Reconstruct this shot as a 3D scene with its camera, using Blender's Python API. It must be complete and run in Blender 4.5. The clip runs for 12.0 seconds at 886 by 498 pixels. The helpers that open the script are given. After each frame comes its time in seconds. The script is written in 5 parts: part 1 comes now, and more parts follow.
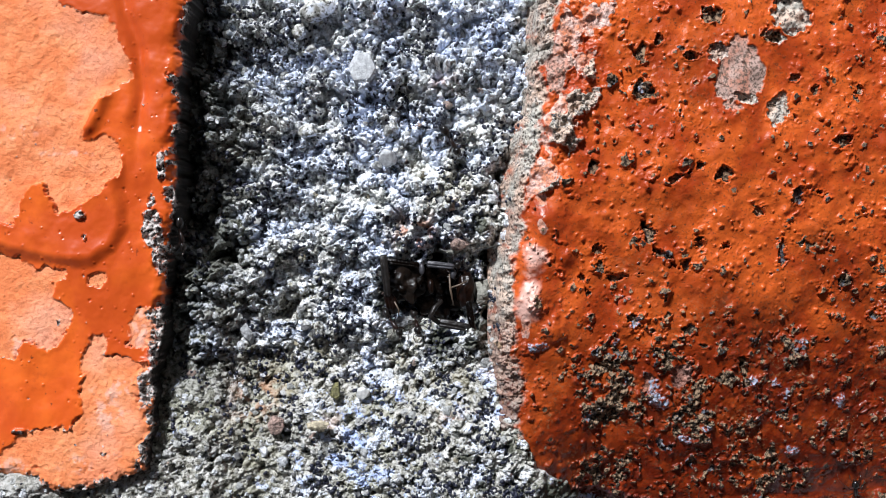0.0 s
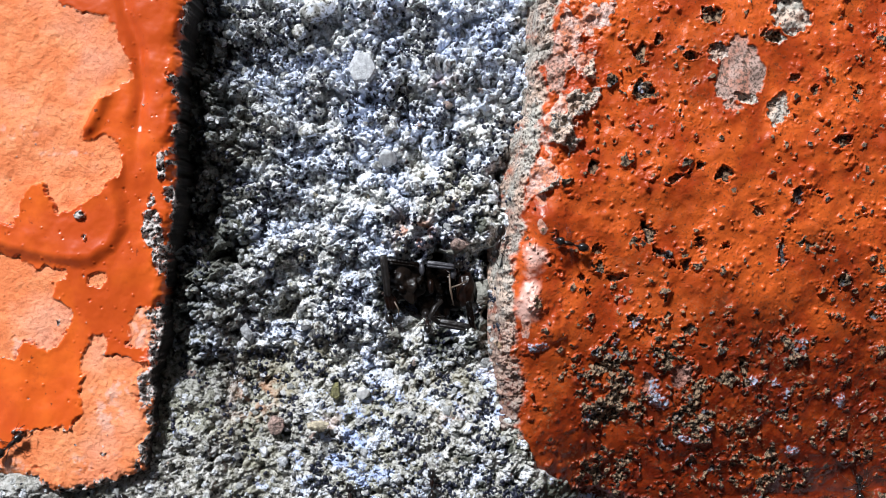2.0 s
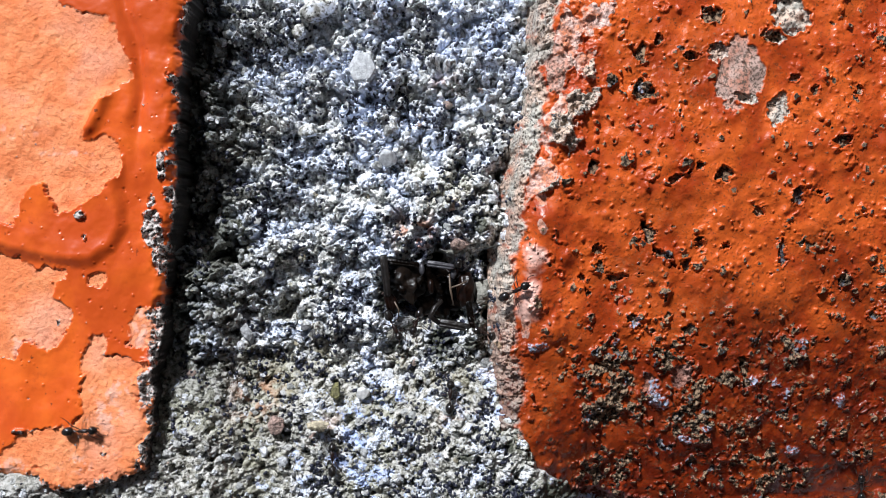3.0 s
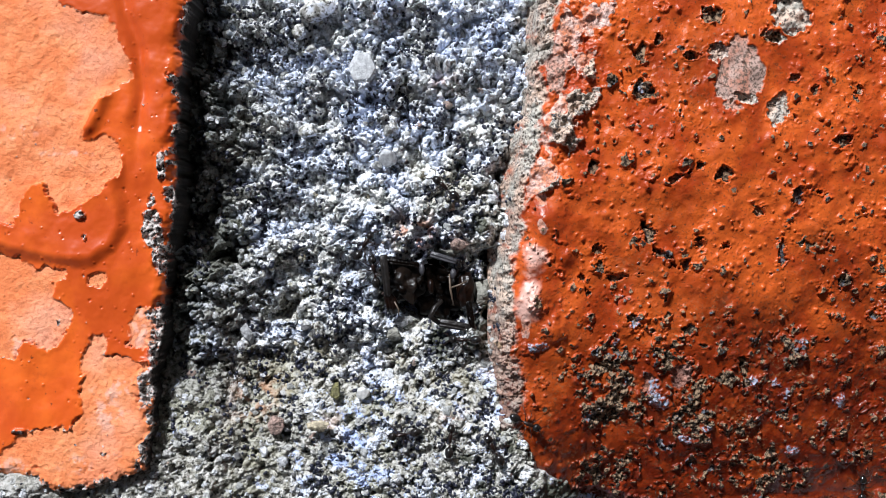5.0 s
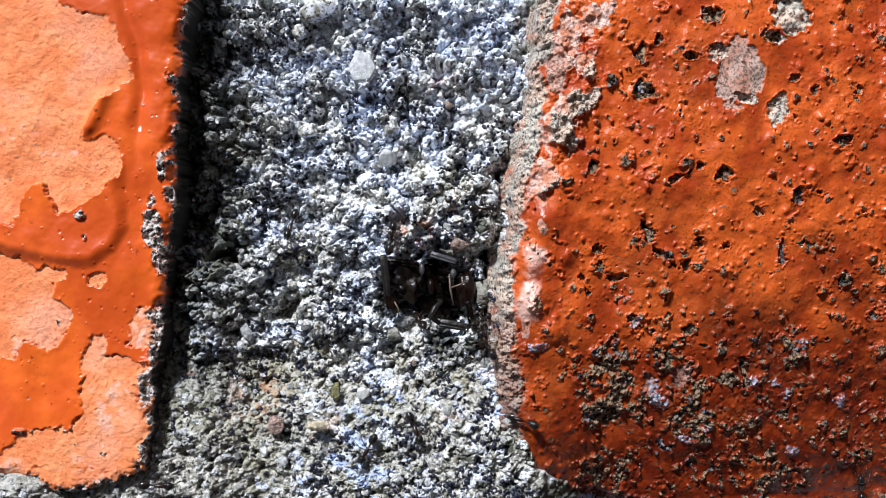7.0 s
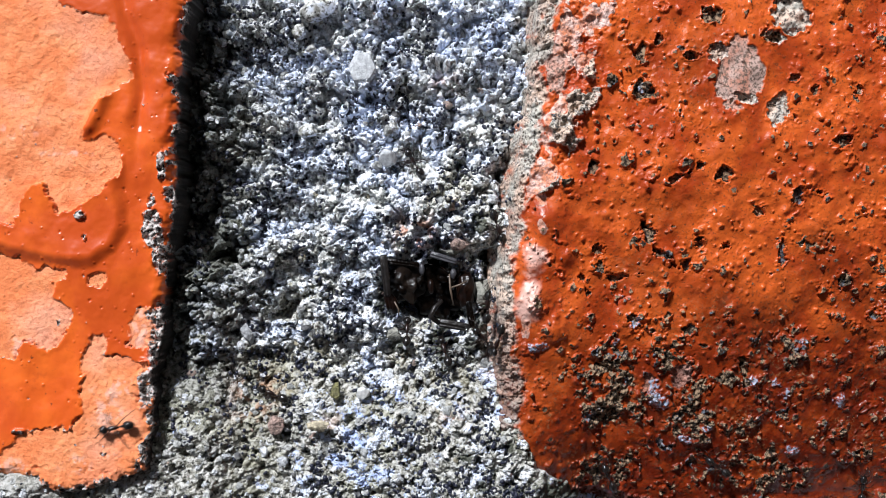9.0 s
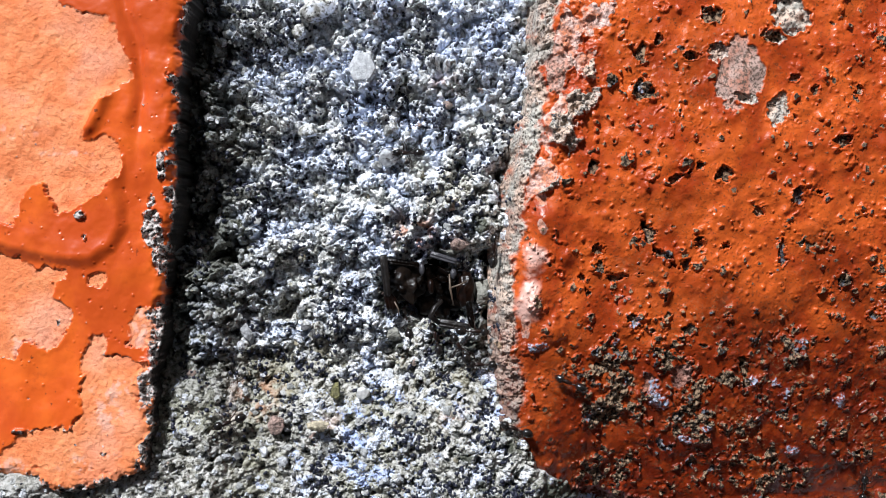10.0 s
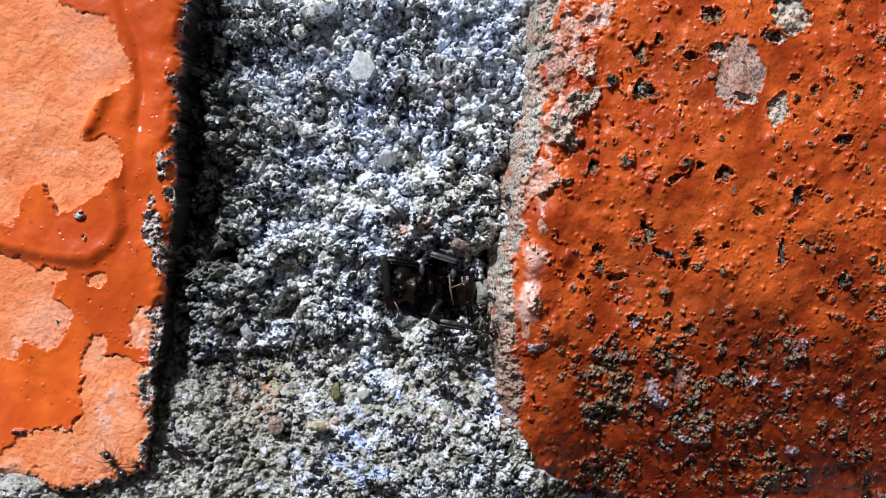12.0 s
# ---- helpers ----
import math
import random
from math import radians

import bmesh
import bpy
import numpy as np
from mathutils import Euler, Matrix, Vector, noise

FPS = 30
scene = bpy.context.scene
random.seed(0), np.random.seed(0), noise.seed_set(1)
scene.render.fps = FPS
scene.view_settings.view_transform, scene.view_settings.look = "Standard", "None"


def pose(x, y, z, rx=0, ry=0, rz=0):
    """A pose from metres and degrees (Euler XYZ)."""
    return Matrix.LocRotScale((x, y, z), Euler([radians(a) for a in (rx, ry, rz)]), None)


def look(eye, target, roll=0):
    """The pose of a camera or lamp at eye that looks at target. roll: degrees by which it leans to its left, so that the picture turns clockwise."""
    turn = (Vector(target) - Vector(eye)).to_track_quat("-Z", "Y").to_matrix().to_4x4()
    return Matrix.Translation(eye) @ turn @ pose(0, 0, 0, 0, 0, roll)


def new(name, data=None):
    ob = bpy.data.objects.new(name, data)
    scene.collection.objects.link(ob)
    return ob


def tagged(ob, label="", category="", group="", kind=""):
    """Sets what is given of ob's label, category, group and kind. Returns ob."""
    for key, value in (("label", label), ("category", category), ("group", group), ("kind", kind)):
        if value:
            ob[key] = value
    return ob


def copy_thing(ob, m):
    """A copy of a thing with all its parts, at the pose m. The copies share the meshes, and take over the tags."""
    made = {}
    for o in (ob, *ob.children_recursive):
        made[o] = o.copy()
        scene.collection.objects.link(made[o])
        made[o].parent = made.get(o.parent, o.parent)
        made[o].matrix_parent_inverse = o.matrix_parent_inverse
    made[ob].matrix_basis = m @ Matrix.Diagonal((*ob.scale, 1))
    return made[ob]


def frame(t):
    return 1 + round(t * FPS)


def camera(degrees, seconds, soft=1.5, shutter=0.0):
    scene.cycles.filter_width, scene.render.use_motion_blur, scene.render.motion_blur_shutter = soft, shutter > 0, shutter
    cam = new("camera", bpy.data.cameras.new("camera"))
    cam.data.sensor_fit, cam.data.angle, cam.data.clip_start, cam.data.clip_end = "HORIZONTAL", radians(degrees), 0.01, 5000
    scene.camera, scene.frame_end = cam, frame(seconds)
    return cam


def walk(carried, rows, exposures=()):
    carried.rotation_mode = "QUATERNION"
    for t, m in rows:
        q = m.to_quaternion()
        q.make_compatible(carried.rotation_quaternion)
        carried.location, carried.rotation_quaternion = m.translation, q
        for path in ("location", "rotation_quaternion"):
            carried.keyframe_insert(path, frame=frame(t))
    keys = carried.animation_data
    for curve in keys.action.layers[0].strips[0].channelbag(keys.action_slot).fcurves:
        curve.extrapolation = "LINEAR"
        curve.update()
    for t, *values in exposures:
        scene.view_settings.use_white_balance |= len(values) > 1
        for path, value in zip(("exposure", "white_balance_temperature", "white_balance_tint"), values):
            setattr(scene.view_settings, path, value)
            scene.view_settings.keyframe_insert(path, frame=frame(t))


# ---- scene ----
cam = camera(45, 12.0, soft=0.3, shutter=0.5)
walk(cam, [(0.0, pose(0, 0, 0.05915)), (12.0, pose(0, 0, 0.05915))],
     exposures=[(0.0, 0.40, 6000, 10), (11.6, 0.42, 6000, 10), (12.0, 0.22, 6000, 10)])

# ---- light: soft daylight from the upper left ----
SUN_DIR = Vector((-0.32, 0.70, 0.64)).normalized()
world = bpy.data.worlds.new("sky")
scene.world = world
world.use_nodes = True
sky = world.node_tree.nodes.new("ShaderNodeTexSky")
sky.sky_type = 'NISHITA'
sky.sun_disc = False
sky.sun_elevation = math.asin(SUN_DIR.z)
sky.sun_rotation = math.atan2(SUN_DIR.x, SUN_DIR.y)
world.node_tree.links.new(sky.outputs[0], world.node_tree.nodes["Background"].inputs[0])
world.node_tree.nodes["Background"].inputs[1].default_value = 0.05
sun_data = bpy.data.lights.new("sun", 'SUN')
sun_data.energy = 5.0
sun_data.angle = radians(7)
sun_data.color = (1.0, 0.98, 0.96)
sun = new("sun", sun_data)
sun.matrix_world = look(SUN_DIR, (0, 0, 0))

# ---- numbers: noise on arrays, in millimetres ----
MM = 0.001
table = np.random.RandomState(5).rand(64, 256, 256)


def vnoise(x, y, seed=0):
    """Smooth value noise, -1 to 1."""
    xi, yi = np.floor(x).astype(int), np.floor(y).astype(int)
    fx, fy = x - xi, y - yi
    fx, fy = fx * fx * (3 - 2 * fx), fy * fy * (3 - 2 * fy)
    t = table[seed % 64]
    a, b = t[xi & 255, yi & 255], t[(xi + 1) & 255, yi & 255]
    c, d = t[xi & 255, (yi + 1) & 255], t[(xi + 1) & 255, (yi + 1) & 255]
    return 2 * ((a * (1 - fx) + b * fx) * (1 - fy) + (c * (1 - fx) + d * fx) * fy) - 1


def fbm(x, y, size, octaves=4, seed=0, gain=0.5):
    total, amp = 0, 1.0
    for k in range(octaves):
        a = 0.6 + 1.1 * k
        u, v = x * math.cos(a) - y * math.sin(a), x * math.sin(a) + y * math.cos(a)
        total = total + amp * vnoise(u / size * 2 ** k + 37.3 * k, v / size * 2 ** k + 11.9 * k, seed + k)
        amp *= gain
    return total


def cells(x, y, size, seed=0):
    """Distance to the nearest and second nearest of scattered points (in cell sizes), and a random number of the nearest."""
    x, y = x / size, y / size
    xi, yi = np.floor(x).astype(int), np.floor(y).astype(int)
    f1, f2, rid = np.full(x.shape, 9.0), np.full(x.shape, 9.0), np.zeros(x.shape)
    for i in (-1, 0, 1):
        for j in (-1, 0, 1):
            cx, cy = xi + i, yi + j
            d = np.hypot(cx + table[seed][cx & 255, cy & 255] - x, cy + table[seed + 1][cx & 255, cy & 255] - y)
            near = d < f1
            f2 = np.where(near, f1, np.minimum(f2, d))
            rid = np.where(near, table[seed + 2][cx & 255, cy & 255], rid)
            f1 = np.minimum(f1, d)
    return f1, f2, rid


def step(a, b, x):
    t = np.clip((x - a) / (b - a), 0, 1)
    return t * t * (3 - 2 * t)


def inside(x, y, poly):
    """Signed distance to a closed outline, positive within."""
    best, odd = np.full(x.shape, 1e9), np.zeros(x.shape, bool)
    for (ax, ay), (bx, by) in zip(poly, poly[1:] + poly[:1]):
        ex, ey = bx - ax, by - ay
        t = np.clip(((x - ax) * ex + (y - ay) * ey) / (ex * ex + ey * ey), 0, 1)
        best = np.minimum(best, np.hypot(x - ax - t * ex, y - ay - t * ey))
        odd ^= ((ay > y) != (by > y)) & (x < ex * (y - ay) / (ey if ey else 1e-9) + ax)
    return np.where(odd, best, -best)


def lines(dense0, dense1, gap, *outer):
    """Grid lines: a dense stretch and a few lines outside it."""
    mid = np.arange(dense0, dense1 + gap / 2, gap)
    return np.array(sorted([o for o in outer if o < dense0 - gap / 2]) + list(mid) + sorted(o for o in outer if o > dense1 + gap / 2))


def sheet(xs, ys, z, masks, depth=None):
    """A mesh over a grid, in millimetres; with depth it is closed by sides and a floor."""
    nx, ny = len(xs), len(ys)
    gx, gy = np.meshgrid(xs, ys)
    co = np.stack([gx, gy, z], -1).reshape(-1, 3)
    i = np.arange(nx * ny).reshape(ny, nx)
    quads = np.stack([i[:-1, :-1], i[:-1, 1:], i[1:, 1:], i[1:, :-1]], -1).reshape(-1, 4)
    if depth is not None:
        ring = np.concatenate([i[0, :], i[1:, -1], i[-1, -2::-1], i[-2:0:-1, 0]])
        low = co[ring].copy()
        low[:, 2] = depth
        a = np.arange(len(ring)) + len(co)
        quads = np.concatenate([quads, np.stack([ring, a, np.roll(a, -1), np.roll(ring, -1)], -1)])
        co = np.concatenate([co, low])
    me = bpy.data.meshes.new("sheet")
    me.vertices.add(len(co))
    me.vertices.foreach_set("co", (co * MM).ravel())
    me.loops.add(quads.size)
    me.loops.foreach_set("vertex_index", quads.ravel())
    me.polygons.add(len(quads))
    me.polygons.foreach_set("loop_start", np.arange(0, quads.size, 4))
    me.polygons.foreach_set("use_smooth", np.ones(len(quads), bool))
    me.update(calc_edges=True)
    for key, value in masks.items():
        full = np.zeros(len(co))
        full[:nx * ny] = value.ravel()
        me.attributes.new(key, 'FLOAT', 'POINT').data.foreach_set("value", full)
    return me


# ---- materials ----
def material(name, rough=0.5, color=(0.5, 0.5, 0.5)):
    m = bpy.data.materials.new(name)
    m.use_nodes = True
    b = m.node_tree.nodes["Principled BSDF"]
    b.inputs["Roughness"].default_value = rough
    b.inputs["Base Color"].default_value = (*color, 1)
    return m, m.node_tree, b


def put(nt, socket, value):
    if isinstance(value, bpy.types.NodeSocket):
        nt.links.new(value, socket)
    else:
        socket.default_value = (*value, 1) if isinstance(value, tuple) and len(value) == 3 else value


def grain(nt, scale, detail=4, rough=0.55):
    c = nt.nodes.new("ShaderNodeTexCoord")
    n = nt.nodes.new("ShaderNodeTexNoise")
    n.inputs["Scale"].default_value, n.inputs["Detail"].default_value, n.inputs["Roughness"].default_value = scale, detail, rough
    nt.links.new(c.outputs["Object"], n.inputs["Vector"])
    return n.outputs[0]


def ramp(nt, fac, *stops, constant=False):
    r = nt.nodes.new("ShaderNodeValToRGB")
    if constant:
        r.color_ramp.interpolation = 'CONSTANT'
    e = r.color_ramp.elements
    while len(e) < len(stops):
        e.new(0.5)
    for k, (p, c) in enumerate(stops):
        e[k].position, e[k].color = p, (*c, 1) if isinstance(c, tuple) else (c, c, c, 1)
    nt.links.new(fac, r.inputs[0])
    return r.outputs[0]


def mix(nt, fac, a, b, how='MIX'):
    m = nt.nodes.new("ShaderNodeMix")
    m.data_type, m.blend_type = 'RGBA', how
    put(nt, m.inputs[0], fac), put(nt, m.inputs[6], a), put(nt, m.inputs[7], b)
    return m.outputs[2]


def calc(nt, how, a, b):
    m = nt.nodes.new("ShaderNodeMath")
    m.operation = how
    put(nt, m.inputs[0], a), put(nt, m.inputs[1], b)
    return m.outputs[0]


def mask(nt, name):
    a = nt.nodes.new("ShaderNodeAttribute")
    a.attribute_name = name
    return a.outputs["Fac"]


def bump(nt, b, height, strength, distance):
    n = nt.nodes.new("ShaderNodeBump")
    n.inputs["Strength"].default_value, n.inputs["Distance"].default_value = strength, distance
    nt.links.new(height, n.inputs["Height"])
    nt.links.new(n.outputs[0], b.inputs["Normal"])


def mortar_material():
    m, nt, b = material("weathered_mortar", 0.95)
    # cement skin, sand showing through it, lime bloom, specks of black mould
    skin = ramp(nt, grain(nt, 2300, 6, 0.75), (0.39, (0.085, 0.083, 0.068)), (0.47, (0.32, 0.315, 0.275)), (0.57, (0.59, 0.58, 0.55)))
    skin = mix(nt, ramp(nt, grain(nt, 260, 4), (0.50, 0.0), (0.62, 0.5)), skin, (0.34, 0.335, 0.24))
    lime = mix(nt, ramp(nt, grain(nt, 520, 3), (0.42, 0.0), (0.58, 1.0)), (0.82, 0.82, 0.78), (0.75, 0.81, 0.95))
    lime = mix(nt, mask(nt, "bloom"), lime, (0.46, 0.56, 0.86))
    speck_share = calc(nt, 'SUBTRACT', 1.0, mask(nt, "speck_free"))
    lime = mix(nt, calc(nt, 'MULTIPLY', speck_share, ramp(nt, grain(nt, 3600, 5, 0.75), (0.41, 0.85), (0.47, 0.0))), lime, (0.24, 0.24, 0.24))
    cover = calc(nt, 'ADD', calc(nt, 'MULTIPLY', grain(nt, 900, 7, 0.75), 0.8), calc(nt, 'ADD', calc(nt, 'MULTIPLY', grain(nt, 130, 3), 0.3), calc(nt, 'MULTIPLY', mask(nt, "bare_shade"), -0.035)))
    col = mix(nt, ramp(nt, cover, (0.504, 0.0), (0.540, 1.0)), skin, lime)
    col = mix(nt, calc(nt, 'MULTIPLY', speck_share, ramp(nt, grain(nt, 4400, 5, 0.75), (0.415, 0.95), (0.445, 0.0))), col, (0.014, 0.014, 0.016))
    col = mix(nt, calc(nt, 'MULTIPLY', mask(nt, "ochre"), ramp(nt, grain(nt, 1400, 5, 0.7), (0.40, 0.2), (0.56, 1.0))), col, (0.36, 0.32, 0.20))
    col = mix(nt, mask(nt, "rust"), col, (0.48, 0.16, 0.06))
    # shadow beside the left brick and in hollows, painted dark olive
    col = mix(nt, mask(nt, "joint_shade"), col, (0.06, 0.065, 0.045))
    col = mix(nt, mask(nt, "far"), col, ramp(nt, grain(nt, 3, 5), (0.4, (0.22, 0.215, 0.20)), (0.6, (0.32, 0.31, 0.29))))
    put(nt, b.inputs["Base Color"], col)
    bump(nt, b, grain(nt, 4600, 5, 0.75), 1.0, 0.00010)
    b.inputs["Specular IOR Level"].default_value = 0.12
    return m


def grain_material():
    m, nt, b = material("sand_grains", 0.7)
    g = nt.nodes.new("ShaderNodeNewGeometry")
    col = ramp(nt, g.outputs["Random Per Island"],
               (0.0, (0.14, 0.14, 0.145)), (0.08, (0.42, 0.43, 0.42)),
               (0.30, (0.60, 0.60, 0.58)), (0.60, (0.80, 0.82, 0.86)), (0.965, (0.40, 0.35, 0.24)), (0.985, (0.42, 0.30, 0.25)), constant=True)
    col = mix(nt, ramp(nt, grain(nt, 5200, 5, 0.7), (0.36, 0.8), (0.55, 0.0)), col, (0.16, 0.16, 0.145))
    put(nt, b.inputs["Base Color"], col)
    bump(nt, b, grain(nt, 4500, 6, 0.75), 1.0, 0.00025)
    return m


def plain(name, color, rough, scale=3000, vary=0.35, bumps=0.3, depth=0.00005, shine=0.5):
    m, nt, b = material(name, rough)
    dark = tuple(c * (1 - vary) for c in color)
    light = tuple(min(1, c * (1 + vary)) for c in color)
    put(nt, b.inputs["Base Color"], ramp(nt, grain(nt, scale), (0.3, dark), (0.7, light)))
    bump(nt, b, grain(nt, scale * 2, 3), bumps, depth)
    b.inputs["Specular IOR Level"].default_value = shine
    return m


def paint_right_material():
    """Thick glossy orange-red paint, chipped and crusted."""
    m, nt, b = material("orange_red_brick_paint", 0.3)
    col = ramp(nt, grain(nt, 350, 5), (0.42, (0.350, 0.045, 0.0068)), (0.58, (0.530, 0.094, 0.0140)))
    col = mix(nt, ramp(nt, grain(nt, 2600, 4), (0.58, 0.0), (0.72, 0.5)), col, (0.30, 0.028, 0.006))
    speck = ramp(nt, grain(nt, 4600, 6, 0.8), (0.45, 0.0), (0.50, 1.0))
    pink = mix(nt, ramp(nt, grain(nt, 900, 4, 0.6), (0.42, 0.0), (0.58, 1.0)), (0.56, 0.25, 0.17), (0.52, 0.36, 0.30))
    pink = mix(nt, speck, (0.15, 0.105, 0.08), pink)
    col = mix(nt, mask(nt, "primer"), col, pink)
    pale = mix(nt, ramp(nt, grain(nt, 1300, 5, 0.65), (0.40, 0.0), (0.60, 1.0)), (0.62, 0.22, 0.11), (0.76, 0.53, 0.46))
    pale = mix(nt, speck, mix(nt, 0.55, pale, (0.15, 0.10, 0.08)), pale)
    bared = ramp(nt, calc(nt, 'ADD', calc(nt, 'MULTIPLY', mask(nt, "worn"), 0.45), calc(nt, 'MULTIPLY', grain(nt, 1500, 7, 0.75), 0.8)), (0.66, 0.0), (0.72, 1.0))
    col = mix(nt, bared, col, pale)
    # gloss highlights on two bulges, painted as pale pink
    col = mix(nt, mask(nt, "highlight"), col, (0.82, 0.52, 0.43))
    dusty = mix(nt, ramp(nt, grain(nt, 520, 4), (0.42, 0.0), (0.56, 1.0)), (0.48, 0.45, 0.385), (0.60, 0.44, 0.34))
    dusty = mix(nt, ramp(nt, grain(nt, 1500, 5, 0.7), (0.55, 0.0), (0.62, 0.7)), dusty, (0.61, 0.58, 0.53))
    dusty = mix(nt, ramp(nt, grain(nt, 4600, 6, 0.8), (0.43, 0.0), (0.48, 1.0)), (0.05, 0.045, 0.04), dusty)
    powder = calc(nt, 'ADD', calc(nt, 'MULTIPLY', mask(nt, "dust"), 0.62), calc(nt, 'ADD', calc(nt, 'MULTIPLY', grain(nt, 2600, 7, 0.8), 0.42), calc(nt, 'MULTIPLY', grain(nt, 650, 4, 0.6), 0.36)))
    powder = ramp(nt, powder, (0.60, 0.0), (0.82, 1.0))
    col = mix(nt, powder, col, dusty)
    # shade towards the lower right, put into the paint as dark red
    col = mix(nt, calc(nt, 'MULTIPLY', mask(nt, "shade_grime"), ramp(nt, grain(nt, 900, 6, 0.7), (0.36, 0.5), (0.54, 1.0))), col, (0.105, 0.0095, 0.002))
    col = mix(nt, ramp(nt, grain(nt, 5600, 4, 0.7), (0.59, 0.0), (0.615, 0.7)), col, (0.09, 0.032, 0.014))
    # dark brown dirt flecks, kept to the same darkened area
    shade_grime = calc(nt, 'MULTIPLY', ramp(nt, grain(nt, 2400, 6, 0.75), (0.54, 0.0), (0.59, 0.85)), calc(nt, 'MULTIPLY', mask(nt, "shade_grime"), ramp(nt, grain(nt, 240, 4), (0.46, 0.0), (0.60, 1.0))))
    col = mix(nt, shade_grime, col, (0.045, 0.022, 0.010))
    tan = calc(nt, 'MULTIPLY', ramp(nt, grain(nt, 4300, 5, 0.7), (0.56, 0.0), (0.59, 0.9)), ramp(nt, grain(nt, 330, 4), (0.50, 0.0), (0.60, 1.0)))
    col = mix(nt, calc(nt, 'MULTIPLY', tan, mask(nt, "shade_grime")), col, (0.24, 0.12, 0.055))
    crust = mix(nt, ramp(nt, grain(nt, 3900, 5, 0.75), (0.46, 0.0), (0.56, 1.0)), (0.016, 0.011, 0.007), (0.29, 0.195, 0.12))
    crust = mix(nt, ramp(nt, grain(nt, 900, 4, 0.6), (0.57, 0.0), (0.63, 0.8)), crust, mix(nt, ramp(nt, grain(nt, 3800, 5, 0.7), (0.46, 0.0), (0.54, 1.0)), (0.012, 0.014, 0.022), (0.15, 0.17, 0.21)))
    white = calc(nt, 'MULTIPLY', mask(nt, "lichen"), ramp(nt, grain(nt, 4200, 5, 0.75), (0.47, 0.0), (0.54, 1.0)))
    flecks = ramp(nt, calc(nt, 'ADD', calc(nt, 'MULTIPLY', mask(nt, "crust"), 0.40), calc(nt, 'MULTIPLY', grain(nt, 3600, 6, 0.75), 0.8)), (0.66, 0.0), (0.72, 1.0))
    col = mix(nt, flecks, col, crust)
    col = mix(nt, white, col, (0.30, 0.35, 0.45))
    put(nt, b.inputs["Base Color"], col)
    dull = calc(nt, 'MAXIMUM', calc(nt, 'MAXIMUM', mask(nt, "primer"), powder), calc(nt, 'MAXIMUM', flecks, calc(nt, 'MULTIPLY', bared, 0.6)))
    base = ramp(nt, grain(nt, 1500, 3), (0.4, 0.27), (0.6, 0.44))
    put(nt, b.inputs["Roughness"], mix(nt, dull, base, (0.9, 0.9, 0.9)))
    b.inputs["Specular IOR Level"].default_value = 0.33
    pimples = mix(nt, 0.5, ramp(nt, grain(nt, 1700, 3, 0.5), (0.52, 0.35), (0.64, 0.75)), ramp(nt, grain(nt, 3800, 4, 0.6), (0.45, 0.40), (0.60, 0.60)))
    bump(nt, b, mix(nt, dull, pimples, grain(nt, 5500, 6, 0.8)), 1.0, 0.00006)
    return m


